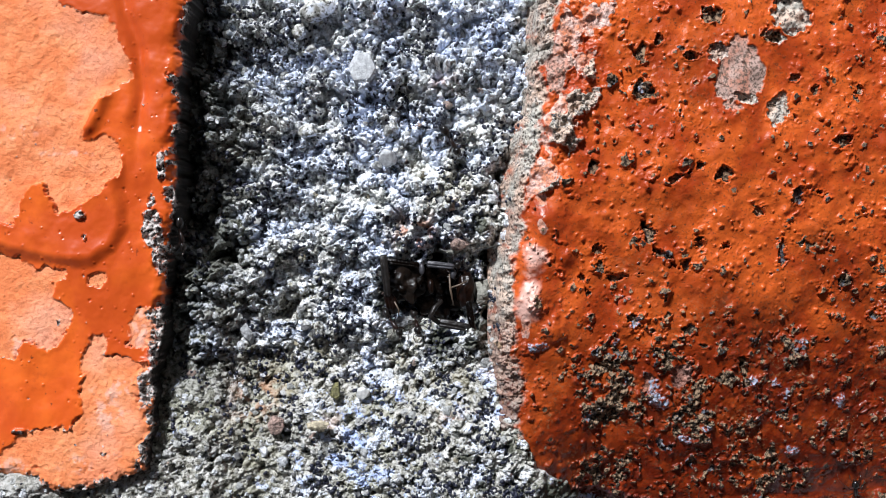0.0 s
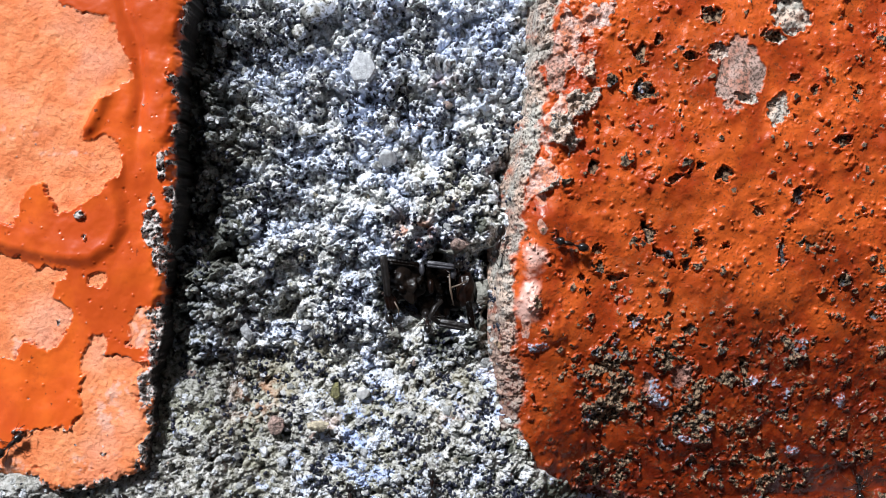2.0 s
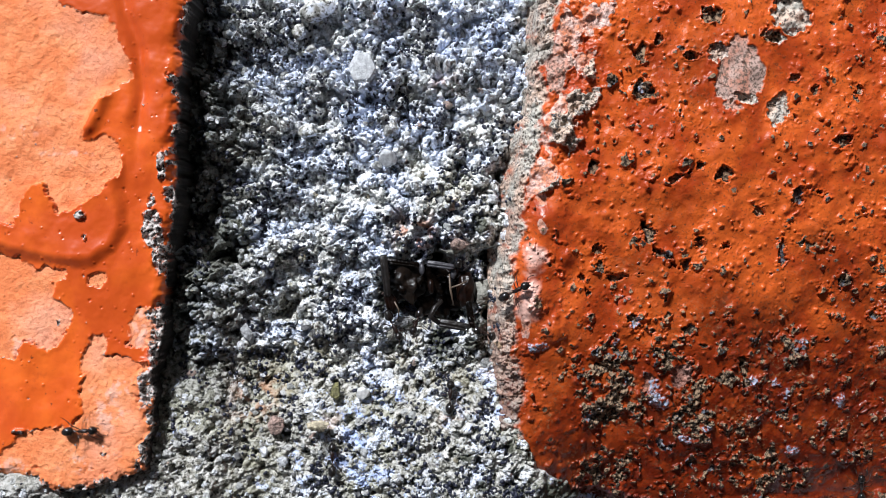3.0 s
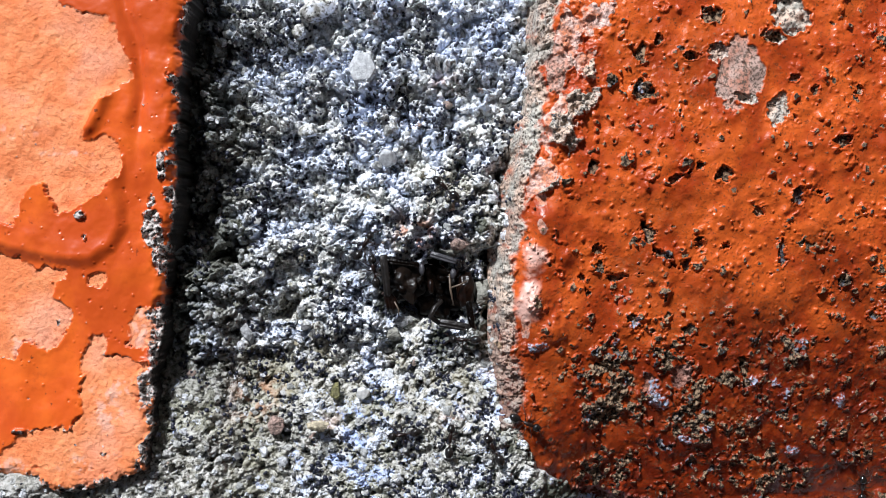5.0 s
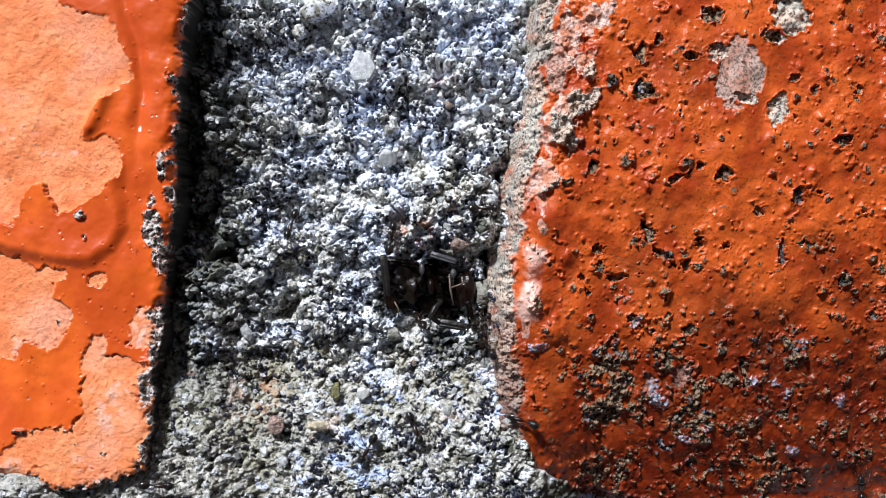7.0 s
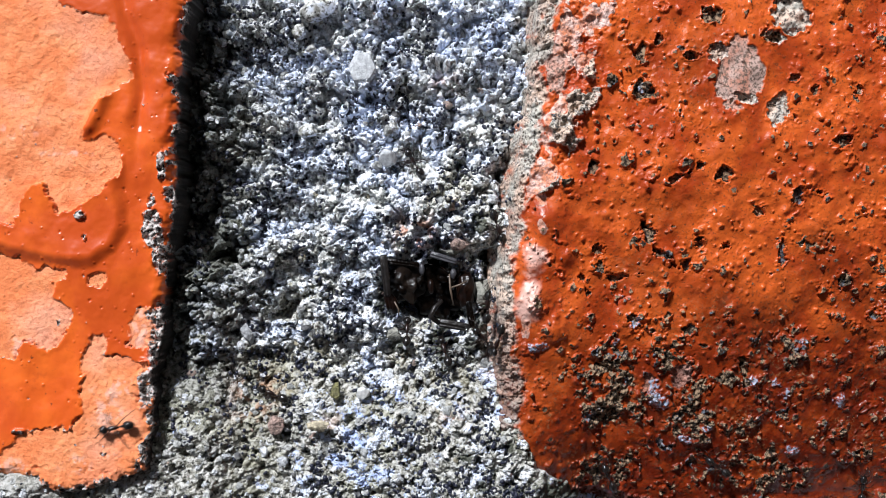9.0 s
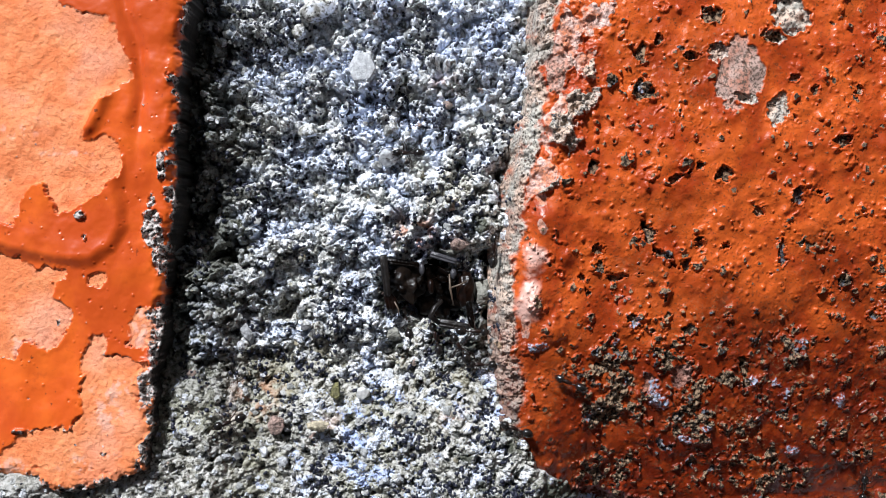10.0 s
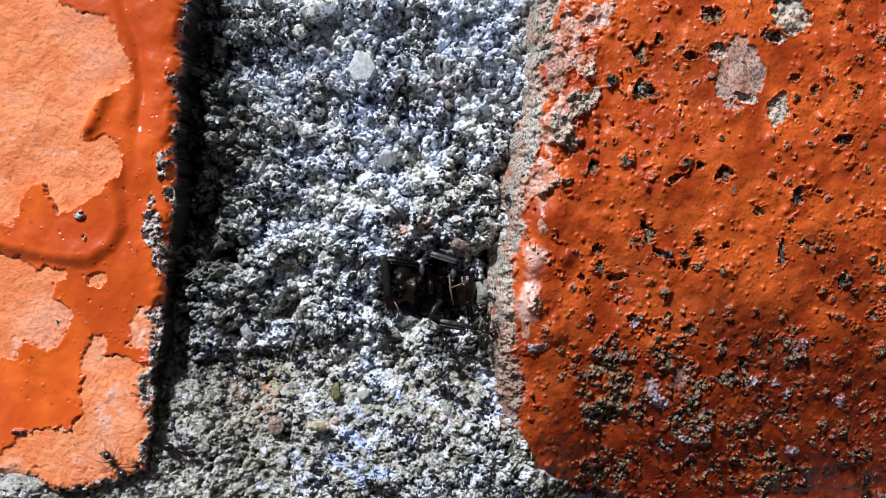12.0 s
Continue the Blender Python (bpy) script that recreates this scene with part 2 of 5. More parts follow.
def paint_left_material():
    """A glossy orange film peeling from a matt, paler undercoat."""
    m, nt, b = material("peeling_orange_paint", 0.4)
    film = ramp(nt, grain(nt, 330, 6, 0.6), (0.40, (0.57, 0.088, 0.0105)), (0.60, (0.70, 0.130, 0.0150)))
    pale = ramp(nt, grain(nt, 700, 5, 0.6), (0.42, (0.740, 0.205, 0.064)), (0.58, (0.830, 0.285, 0.110)))
    pale = mix(nt, ramp(nt, grain(nt, 220, 3), (0.50, 0.0), (0.68, 0.55)), pale, (0.82, 0.40, 0.27))
    scuff = ramp(nt, grain(nt, 700, 7, 0.8), (0.58, 0.0), (0.68, 0.35))
    pale = mix(nt, scuff, pale, (0.66, 0.34, 0.24))
    pale = mix(nt, ramp(nt, grain(nt, 5200, 4, 0.7), (0.38, 0.45), (0.45, 0.0)), pale, (0.52, 0.12, 0.04))
    film = mix(nt, ramp(nt, grain(nt, 1500, 5, 0.7), (0.58, 0.0), (0.68, 0.35)), film, (0.42, 0.06, 0.012))
    film = mix(nt, ramp(nt, grain(nt, 2600, 3, 0.6), (0.68, 0.0), (0.72, 0.8)), film, (0.10, 0.03, 0.012))
    film = mix(nt, ramp(nt, grain(nt, 130, 5, 0.6), (0.46, 0.0), (0.60, 0.8)), film, (0.44, 0.056, 0.008))
    pale = mix(nt, mask(nt, "scuff"), pale, (0.75, 0.46, 0.37))
    col = mix(nt, mask(nt, "film"), pale, film)
    crust = mix(nt, ramp(nt, grain(nt, 3800, 5, 0.75), (0.45, 0.0), (0.52, 1.0)), (0.022, 0.019, 0.016), (0.50, 0.46, 0.43))
    flecks = ramp(nt, calc(nt, 'ADD', calc(nt, 'MULTIPLY', mask(nt, "crust"), 0.38), calc(nt, 'MULTIPLY', grain(nt, 3600, 6, 0.75), 0.9)), (0.68, 0.0), (0.78, 1.0))
    col = mix(nt, flecks, col, crust)
    col = mix(nt, mask(nt, "flake"), col, (0.66, 0.60, 0.56))
    # shade of the brick's side, put into the colour as near-black
    col = mix(nt, mask(nt, "side_shade"), col, ramp(nt, grain(nt, 3000, 4), (0.4, (0.004, 0.0035, 0.003)), (0.6, (0.014, 0.011, 0.008))))
    put(nt, b.inputs["Base Color"], col)
    r = mix(nt, mask(nt, "film"), (0.75, 0.75, 0.75), (0.29, 0.29, 0.29))
    put(nt, b.inputs["Roughness"], mix(nt, mask(nt, "crust"), r, (0.95, 0.95, 0.95)))
    soft = mix(nt, mask(nt, "film"), grain(nt, 3200, 6, 0.75), ramp(nt, grain(nt, 900, 2), (0.3, 0.46), (0.7, 0.54)))
    bump(nt, b, soft, 1.0, 0.00011)
    b.inputs["Specular IOR Level"].default_value = 0.40
    return m


MORTAR, GRAINS = mortar_material(), grain_material()
PAINT_RIGHT, PAINT_LEFT = paint_right_material(), paint_left_material()
DARK_GRAINS = plain("dark_sand", (0.010, 0.012, 0.026), 0.5, 4000, 0.4)
# dark surface of the added sky blockers, for little bounce
SKY_BLOCK = plain("sky_block_dark", (0.10, 0.095, 0.09), 0.9, 60, 0.3, 0.5, 0.003)
STONE_GREY = plain("grey_stone", (0.27, 0.275, 0.28), 0.8, 4500, 0.5, 0.9, 0.0002)
STONE_LIGHT = plain("light_grey_stone", (0.40, 0.41, 0.42), 0.8, 4500, 0.35, 0.6, 0.00008)
STONE_PALE = plain("pale_quartz", (0.54, 0.54, 0.52), 0.55)
STONE_DULL = plain("dull_quartz", (0.24, 0.235, 0.20), 0.7, 4500, 0.55, 0.9, 0.0002)
STONE_OLIVE = plain("olive_stone", (0.16, 0.15, 0.06), 0.6, 4500, 0.5, 0.8, 0.0002)
STONE_TAN = plain("tan_stone", (0.46, 0.40, 0.28), 0.7, 4500, 0.5, 0.9, 0.0002)
STONE_PINK = plain("pink_stone", (0.36, 0.25, 0.21), 0.8, 4500, 0.8, 1.0, 0.0003)
ANT_BLACK = plain("black_chitin", (0.010, 0.008, 0.007), 0.18, 2500, 0.5, 0.1, 0.00001)
ANT_BROWN = plain("red_brown_chitin", (0.014, 0.006, 0.004), 0.28, 2500, 0.5, 0.15, 0.00001)
BEETLE_DARK = plain("dark_brown_shell", (0.0026, 0.0016, 0.0011), 0.25, 1500, 0.7, 0.9, 0.00012, 0.10)
BEETLE_RED = plain("amber_brown_shell", (0.007, 0.0028, 0.0016), 0.30, 1800, 0.6, 0.5, 0.00006, 0.22)
BEETLE_GREY = plain("grey_brown_leg", (0.010, 0.008, 0.007), 0.40, 2600, 0.6, 0.8, 0.00006, 0.35)
BEETLE_BODY = plain("brown_membrane", (0.008, 0.0048, 0.003), 0.30, 1300, 0.7, 1.0, 0.00014, 0.4)
BEETLE_LIGHT = plain("pale_grey_blade", (0.036, 0.035, 0.040), 0.45, 2600, 0.5, 0.8, 0.00005, 0.4)
BEETLE_PALE = plain("pale_sinew", (0.10, 0.072, 0.05), 0.5, 2600, 0.4, 0.2, 0.00002)


# ---- the surfaces ----
LEFT_EDGE = [(-11.4, -16.25), (-8.5, -15.8), (0.0, -14.95), (6.0, -14.5), (14.0, -14.1), (210.0, -14.1)]
RIGHT_EDGE = [(-14.0, 4.9), (-12.4, 3.9), (-10.0, 3.25), (-6.5, 3.1), (-2.0, 3.1), (4.0, 4.0), (14.0, 5.3), (210.0, 5.3)]


def mortar_base(x, y):
    """The smoothed level of the joint: deep beside the left brick, shallow below and beside the right one."""
    z = -3.5 + 0.9 * step(-9.0, 4.0, x) + 1.7 * step(-5.5, -11.0, y)
    edge = np.interp(y, *zip(*LEFT_EDGE))
    z = z + 0.6 * (1 - step(0.8, 3.2, x - edge)) * step(-6.0, 1.0, y) + (1.3 * step(5.0, -3.0, y) + 1.3 * step(-1.0, -7.0, y)) * (1 - step(1.0, 6.0, x - edge))
    z = np.minimum(z, -0.15 - 0.15 * step(1.0, 5.0, x - edge))
    z = z + 0.7 * step(-10.5, -12.5, y) * step(-14.5, -18.0, x) + 1.0 * step(-11.5, -13.0, y) * step(-20.6, -22.4, x)
    z = z - 4.5 * step(4.5, 10.0, x) * step(-7.0, -13.0, y)
    brim = np.interp(y, *zip(*RIGHT_EDGE)) - x
    z = z - 1.3 * np.exp(-((brim - 0.35) / 0.45) ** 2) * step(-7.0, -5.0, y) * step(9.0, 4.0, y) * (0.6 + 0.5 * fbm(x, y, 1.6, 3, 46))
    z = z - 2.3 * np.exp(-(((x - -0.50) / 2.9) ** 2 + ((y - -2.55) / 2.15) ** 2) ** 2)
    return z


def left_inside(x, y):
    e = np.interp(y, *zip(*LEFT_EDGE)) + 0.22 * fbm(x * 0 + 3.0, y, 1.3, 2, 3) + 0.09 * fbm(x, y, 0.45, 3, 32)
    low = np.interp(x, (-23.5, -22.3, -21.0, -20.0, -18.2, -16.6), (-12.5, -12.7, -13.45, -13.3, -12.85, -12.2)) + 0.10 * fbm(x, y * 0, 1.6, 4, 4)
    return np.minimum(np.minimum(e - x, y - low), np.minimum(x + 118, 202 - y))


def right_inside(x, y):
    e = np.interp(y, *zip(*RIGHT_EDGE)) + 0.16 * fbm(x * 0 + 3.0, y, 1.6, 2, 9) + 0.05 * fbm(x, y, 0.8, 2, 32)
    low = np.interp(x, (3.5, 5.5, 8.0, 11.0, 14.0, 25.0), (-12.6, -13.9, -15.2, -16.0, -16.8, -17.0)) + 0.25 * fbm(x, y * 0, 1.8, 4, 8)
    d = np.minimum(x - e, y - low)
    return np.minimum(d, np.minimum(106 - x, 202 - y))


def rounded(d, r):
    """Depth below the top face at distance d within the edge, of an edge rounded by r."""
    t = np.clip(r - d, 0, r)
    return r - np.sqrt(np.maximum(r * r - t * t, 0))


def right_level(x, y):
    """The right brick's slightly bulging face."""
    return 0.25 - 0.0065 * np.clip(x - 6.0, 0, 19) ** 2 - 0.0088 * np.clip(9.0 - y, 0, 24) ** 2 * (0.35 + 0.65 * step(3.0, 10.0, x)) - 0.005 * np.clip(y - 8.0, 0, 8) ** 2


# ---- mortar: one sheet that runs on as the ground ----
def build_mortar():
    xs = lines(-17.6, 7.4, 0.046, -100000, -5000, -300, -130, -60, -30, *np.arange(-25.6, -17.6, 0.09), *np.arange(7.49, 12.2, 0.12), 20, 26, 60, 130, 300, 5000, 100000)
    ys = lines(-15.0, 14.4, 0.046, -100000, -5000, -300, -60, -30, -25, -20, -17, 18, 25, 60, 130, 210, 300, 5000, 100000)
    x, y = np.meshgrid(xs, ys)
    far = step(40, 300, np.hypot(x, y))
    z = mortar_base(x, y) + 0.20 * fbm(x, y, 3.2, 3, 30)
    flat = step(-4.0, -8.0, y + 1.5 * fbm(x, y, 3.0, 2, 39))
    # less lime low down; the last term paints crevice shade at mid left
    bare_shade = flat * step(-3.0, -8.0, x + 2 * fbm(x, y, 2.5, 2, 42)) - (1.3 + 1.1 * step(-9.0, -6.0, x) * step(2.0, 5.0, y)) * (1 - flat) + 1.3 * flat * (1 + 1.5 * step(-8.0, -11.0, x + fbm(x, y, 2.5, 3, 42))) + 2.0 * np.exp(-(((x + 9.0) / 4.5) ** 2 + ((y + 1.5) / 4.0) ** 2))
    # broken clumps with steep sides, then crumbs on crumbs
    ledge = fbm(x, y * 1.35, 2.7, 5, 11, 0.58)
    z = z + (1 - 0.75 * flat) * (0.48 * step(-0.22, 0.02, ledge) + 0.34 * step(0.22, 0.42, ledge) - 0.15)
    rim = 0.20 * fbm(x, y, 0.55, 4, 20, 0.62)
    rim2 = 0.20 * fbm(x, y, 0.55, 4, 24, 0.62)
    for size, amp, seed, warp in ((1.75, 0.55, 14, 1.0), (0.95, 0.58, 17, 0.6), (0.50, 0.32, 21, 0.35), (0.25, 0.13, 25, 0.15)):
        f1, f2, rid = cells(x + warp * rim, y + warp * rim2, size, seed)
        r = 0.38 + 0.28 * (rid * 17.3 % 1)
        dome = np.clip(1 - (f1 / r) ** 2, 0, 1) ** 0.4 * step(0.0, 0.12, f2 - f1)
        z = z + amp * (1 - 0.60 * flat - 0.15 * flat * step(-8.0, -11.0, x)) * dome * (0.45 + 0.7 * rid)
    for size, seed, share in ((0.62, 30, 0.20), (0.95, 34, 0.26)):
        f1, f2, rid = cells(x + rim, y + rim2, size, seed)
        z = z - 0.85 * (1 - 0.3 * flat) * (rid < share) * (1 - step(0.06, 0.16 + 0.25 * (rid * 31.7 % 1), f1))
    z = z + 0.085 * fbm(x, y, 0.30, 4, 40, 0.7) - 0.55
    smooth_low = step(-9.5, -12.0, y) * step(-8.5, -6.0, x) * step(0.5, -3.0, x)
    z = z - smooth_low * 0.2
    for px, py, r, d in [(-9.49, -3.25, 0.95, 1.7), (-12.28, -0.46, 0.95, 1.5), (-8.67, 11.2, 0.985, 0.6), (-12.28, 11.2, 0.985, 0.6), (-9.0, -10.64, 0.657, 1.0), (-1.77, -3.41, 0.985, 1.3), (-2.76, -1.28, 0.821, 0.6), (2.82, -0.3, 0.722, 1.2), (3.32, 4.3, 0.525, 1.0), (-14.41, 1.35, 0.788, 0.9), (-4.4, 8.73, 0.394, 0.8), (0.53, 13.17, 0.46, 0.7), (-7.36, 7.58, 0.46, 0.5), (-2.1, 13.17, 0.46, 0.5), (-4.56, -14.09, 0.525, 0.6), (-0.46, -0.56, 0.46, 1.3), (2.76, -1.21, 0.493, 1.2), (2.76, -3.91, 0.525, 1.2), (0.53, -4.07, 0.525, 1.0), (-3.09, -3.41, 0.46, 0.8), (-14.91, 1.51, 0.525, 0.9), (-13.27, 2.33, 0.525, 0.6), (-8.01, 12.02, 0.525, 0.5), (-11.3, -0.95, 0.46, 0.6), (-10.31, -1.94, 0.394, 0.6), (-5.38, 7.42, 0.46, 0.5), (-1.12, 12.18, 0.394, 0.5), (3.97, 12.51, 0.328, 0.8), (2.3, -2.5, 0.95, 0.7), (1.2, -3.5, 0.8, 1.2)]:
        q = np.hypot(x - px, (y - py) * 1.3) / r + 0.5 * fbm(x, y, 0.9, 4, 44, 0.6)
        z = z - 1.3 * d * (1 - step(0.3, 1.1, q))
    stain = np.zeros(x.shape)
    for px, py, r, s in [(-1.61, 0.95, 0.95, 1.0), (-1.0, 1.1, 0.6, 0.7), (-10.8, -8.5, 1.182, 0.55), (1.02, 0.3, 0.525, 0.6), (0.03, 9.55, 0.722, 0.5), (0.53, 2.33, 0.46, 0.5), (0.53, -9.49, 0.657, 0.3), (-11.79, 11.36, 0.263, 0.8), (-6.37, -9.98, 0.591, 0.25), (3.15, -4.4, 0.722, 0.6), (2.99, -6.53, 0.657, 0.5)]:
        stain = np.maximum(stain, s * np.exp(-((x - px) ** 2 + (y - py) ** 2) / r ** 2) * step(-0.25, 0.35, fbm(x, y, 0.5, 3, 47)))
    ochre = np.zeros(x.shape)
    for px, py, r, share in [(-0.5, -4.6, 4.2, 0.62), (0.3, 2.2, 2.8, 0.55), (-9.5, -8.6, 2.0, 0.4), (-0.5, 8.8, 2.6, 0.4), (-6.5, -5.5, 3.0, 0.45), (-11.5, -12.5, 3.5, 0.2), (-10.5, 6.0, 2.5, 0.25)]:
        ochre = np.maximum(ochre, share * np.exp(-((x - px) ** 2 + (y - py) ** 2) / r ** 2) * step(-0.6, 0.4, fbm(x, y, 1.3, 4, 72, 0.6)))
    # fewer dark specks over the joint's upper middle
    speck_free = 0.8 * np.exp(-(((x + 2.0) / 5.5) ** 2 + ((y - 8.5) / 6.5) ** 2) ** 2) * step(-0.9, 0.1, fbm(x, y, 2.2, 4, 77, 0.6))
    bloom = 0.95 * step(-5.0, -9.0, y + 1.5 * fbm(x, y, 2.4, 3, 74)) * step(-0.5, 0.4, fbm(x, y, 1.8, 3, 76)) + 0.12 * step(4.0, 9.0, y)
    # painted shadow band along the left brick
    joint_shade = 0.85 * step(-9.4, -13.8, x + 1.2 * fbm(x, y, 2.0, 3, 50)) * step(-10.5, -1.5, y + 1.5 * fbm(x, y, 2.2, 3, 39))
    # painted shade in pits, round the beetle and at the bottom
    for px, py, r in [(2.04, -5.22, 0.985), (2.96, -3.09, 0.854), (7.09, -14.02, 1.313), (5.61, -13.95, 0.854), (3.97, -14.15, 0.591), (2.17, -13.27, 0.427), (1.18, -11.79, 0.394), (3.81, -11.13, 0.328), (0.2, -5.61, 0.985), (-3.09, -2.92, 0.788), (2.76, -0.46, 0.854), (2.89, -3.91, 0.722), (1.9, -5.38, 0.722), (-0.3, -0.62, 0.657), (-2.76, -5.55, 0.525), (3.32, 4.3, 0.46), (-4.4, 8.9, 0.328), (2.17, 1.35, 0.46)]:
        joint_shade = np.maximum(joint_shade, 0.9 * (1 - step(0.5, 1.1, np.hypot(x - px, (y - py) * 0.8) / r + 0.5 * fbm(x, y, 0.8, 4, 63, 0.6))))
    z = z * (1 - far) - 4.0 * far
    under = np.maximum(step(1.2, 2.2, right_inside(x, y)), step(0.6, 1.4, left_inside(x, y)))
    z = z - 6.0 * under * (1 - far)
    me = sheet(xs, ys, z, {"bare_shade": bare_shade, "ochre": ochre, "bloom": bloom, "speck_free": speck_free, "rust": stain, "joint_shade": joint_shade * (1 - step(20, 40, np.hypot(x, y))), "far": step(18, 40, np.hypot(x, y))})
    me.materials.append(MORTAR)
    ob = tagged(new("ground", me), "rough weathered grey sand and cement mortar joint", "mortar", kind="structure")
    return ob, xs, ys, z


def lookup(xs, ys, z, x, y):
    i = int(np.clip(np.searchsorted(xs, x), 1, len(xs) - 1))
    j = int(np.clip(np.searchsorted(ys, y), 1, len(ys) - 1))
    return float(z[j, i])


ground, MX, MY, MZ = build_mortar()


# ---- bricks ----
paving = tagged(new("brick_paving"), "orange painted bricks laid with a wide mortar joint", "paving", kind="structure")


def stamp(x, y, cx, cy, rx, ry, seed, ragged=0.35):
    """1 within an uneven blot, falling to 0 at its rim: signed radius, in units of its size."""
    sx = slice(*np.searchsorted(x[0], (cx - 2.2 * rx, cx + 2.2 * rx)))
    sy = slice(*np.searchsorted(y[:, 0], (cy - 2.2 * ry, cy + 2.2 * ry)))
    lx, ly = x[sy, sx], y[sy, sx]
    if lx.size == 0:
        return (sy, sx), np.zeros(lx.shape)
    d = np.hypot((lx - cx) / rx, (ly - cy) / ry)
    return (sy, sx), d + ragged * fbm(lx + seed * 7.7, ly, max(rx, ry) * 0.8, 4, 52, 0.62)


def build_left_brick():
    xs = lines(-25.0, -13.3, 0.055, -118.3, -118, -117.6, -110, -90, -60, -35, -28)
    ys = lines(-14.2, 14.3, 0.055, 20, 40, 100, 190, 201.6, 202, 202.3)
    x, y = np.meshgrid(xs, ys)
    d = left_inside(x, y)
    rim_r = 0.75 + 0.45 * step(-6.0, -1.0, y)
    z = 0.9 - rounded(np.minimum(d, rim_r), rim_r) * 0.8 - np.where(d < 0, np.minimum(-d * 40, 9), 0)
    z = z + 0.10 * fbm(x, y, 4.0, 3, 6) + 0.025 * fbm(x, y, 0.9, 3, 7)
    wob = 0.16 * fbm(x, y, 1.3, 3, 10) + 0.13 * fbm(x, y, 0.45, 4, 64, 0.65)
    pale = np.full(x.shape, -9.0)
    for poly in (PEEL_UPPER, PEEL_MIDDLE, PEEL_LOWER, PEEL_EDGE):
        pale = np.maximum(pale, inside(x, y, poly) + wob)
    pale = np.maximum(pale, 0.5 - np.hypot(x - -18.92, (y - -1.66) * 1.1) + 0.9 * wob)
    film = 1 - step(-0.03, 0.05, pale)
    thick = 0.085 * film * (1 - step(0.5, 2.5, -pale) * 0.25)
    lip = 0.008 * np.exp(-((pale + 0.12) / 0.10) ** 2) * (1 + fbm(x, y, 1.5, 2, 36))
    z = z + thick + lip + (1 - film) * 0.024 * fbm(x, y, 0.30, 3, 13)
    # run of thick paint beside the upper patch
    run = np.exp(-((x - -18.86 - 0.47 * (y - 7.4)) / 0.45) ** 2) * step(5.87, 6.64, y) * step(8.94, 8.17, y)
    z = z + 0.38 * run
    groove = np.exp(-((x - -16.77 + 0.16 * (y - 10.48) + 0.02 * (y - 10.48) ** 2 - 0.2 * fbm(x, y, 2.0, 2, 61)) / 0.42) ** 2) * step(3.41, 7.71, y)
    z = z - 0.30 * groove + 0.05 * film * fbm(x, y, 1.7, 2, 12)
    # a second coat that sagged and dried in a rounded front
    sag = inside(x, y, SAG) + 0.10 * fbm(x, y, 1.5, 2, 59)
    z = z + film * (0.30 * step(-0.05, 0.80, sag) + 0.06 * np.exp(-((sag - 0.55) / 0.35) ** 2))
    # beads of paint along the right rim
    bead = np.exp(-((d - 0.45) / 0.35) ** 2) * film
    z = z + bead * (0.10 + 0.10 * fbm(x, y, 0.9, 2, 53, 0.5))
    crust = np.zeros(x.shape)
    for px, py, rx, ry in [(-15.75, 1.2, 0.62, 1.25), (-15.45, -0.6, 0.40, 0.9), (-15.33, 4.64, 0.246, 0.922), (-19.66, 1.87, 0.276, 0.276), (-19.42, 0.65, 0.154, 0.154), (-20.95, -3.96, 0.184, 0.184), (-22.86, -12.93, 1.29, 0.676), (-18.56, -11.18, 0.246, 0.123), (-15.85, 2.64, 0.246, 0.43), (-23.01, -9.95, 0.369, 0.154)]:
        (sy, sx), q = stamp(x, y, px, py, rx, ry, px)
        crust[sy, sx] = np.maximum(crust[sy, sx], 1 - step(0.75, 1.05, q))
        z[sy, sx] += 0.05 * (1 - step(0.3, 1.0, q))
    crack = np.exp(-((pale - 0.03) / 0.030) ** 2) * step(-0.15, 0.25, fbm(x, y, 2.2, 3, 57) + 0.25 * step(1.0, -6.0, y))
    crust = np.maximum(crust, crack)
    z = z - 0.06 * crack
    edge_dirt = (1 - step(0.05, 0.35 + 0.45 * step(0.0, -5.0, y), d + 0.45 * fbm(x, y, 0.6, 4, 15, 0.6) - 0.30 * step(-2.0, -4.0, y) * step(-9.5, -7.5, y)))
    crust = np.maximum(crust, edge_dirt)
    z = z + crust * (0.26 * fbm(x, y, 0.36, 4, 16, 0.62) + 0.02)
    rng = np.random.RandomState(3)
    for k in range(260):
        cx, cy = rng.uniform(-24.5, -15.5), rng.uniform(-12.5, 13.8)
        r = rng.uniform(0.04, 0.10)
        (sy, sx), q = stamp(x, y, cx, cy, r, r, k, 0.2)
        up = rng.rand() < 0.6
        z[sy, sx] += (0.07 if up else -0.10) * np.clip(1 - q, 0, 1)
        if rng.rand() < 0.15:
            crust[sy, sx] = np.maximum(crust[sy, sx], 1 - step(0.5, 0.9, q))
    flake = np.zeros(x.shape)
    for px, py, rx, ry in [(-16.53, 6.54, 0.092, 0.22)]:
        (sy, sx), q = stamp(x, y, px, py, rx, ry, px)
        flake[sy, sx] = np.maximum(flake[sy, sx], 1 - step(0.8, 1.0, q))
    scuff = np.zeros(x.shape)
    for px, py, rx, ry in [(-23.0, 6.4, 0.8, 0.5), (-22.9, -5.5, 0.9, 1.1), (-17.6, -7.6, 1.4, 0.7), (-18.0, -9.0, 1.2, 0.8), (-20.2, -11.6, 0.9, 0.6), (-23.4, -11.9, 1.0, 0.6), (-16.4, -4.6, 0.6, 1.1), (-20.3, 5.2, 1.2, 0.15), (-18.0, -11.2, 0.5, 0.4)]:
        (sy, sx), q = stamp(x, y, px, py, rx, ry, px, 0.5)
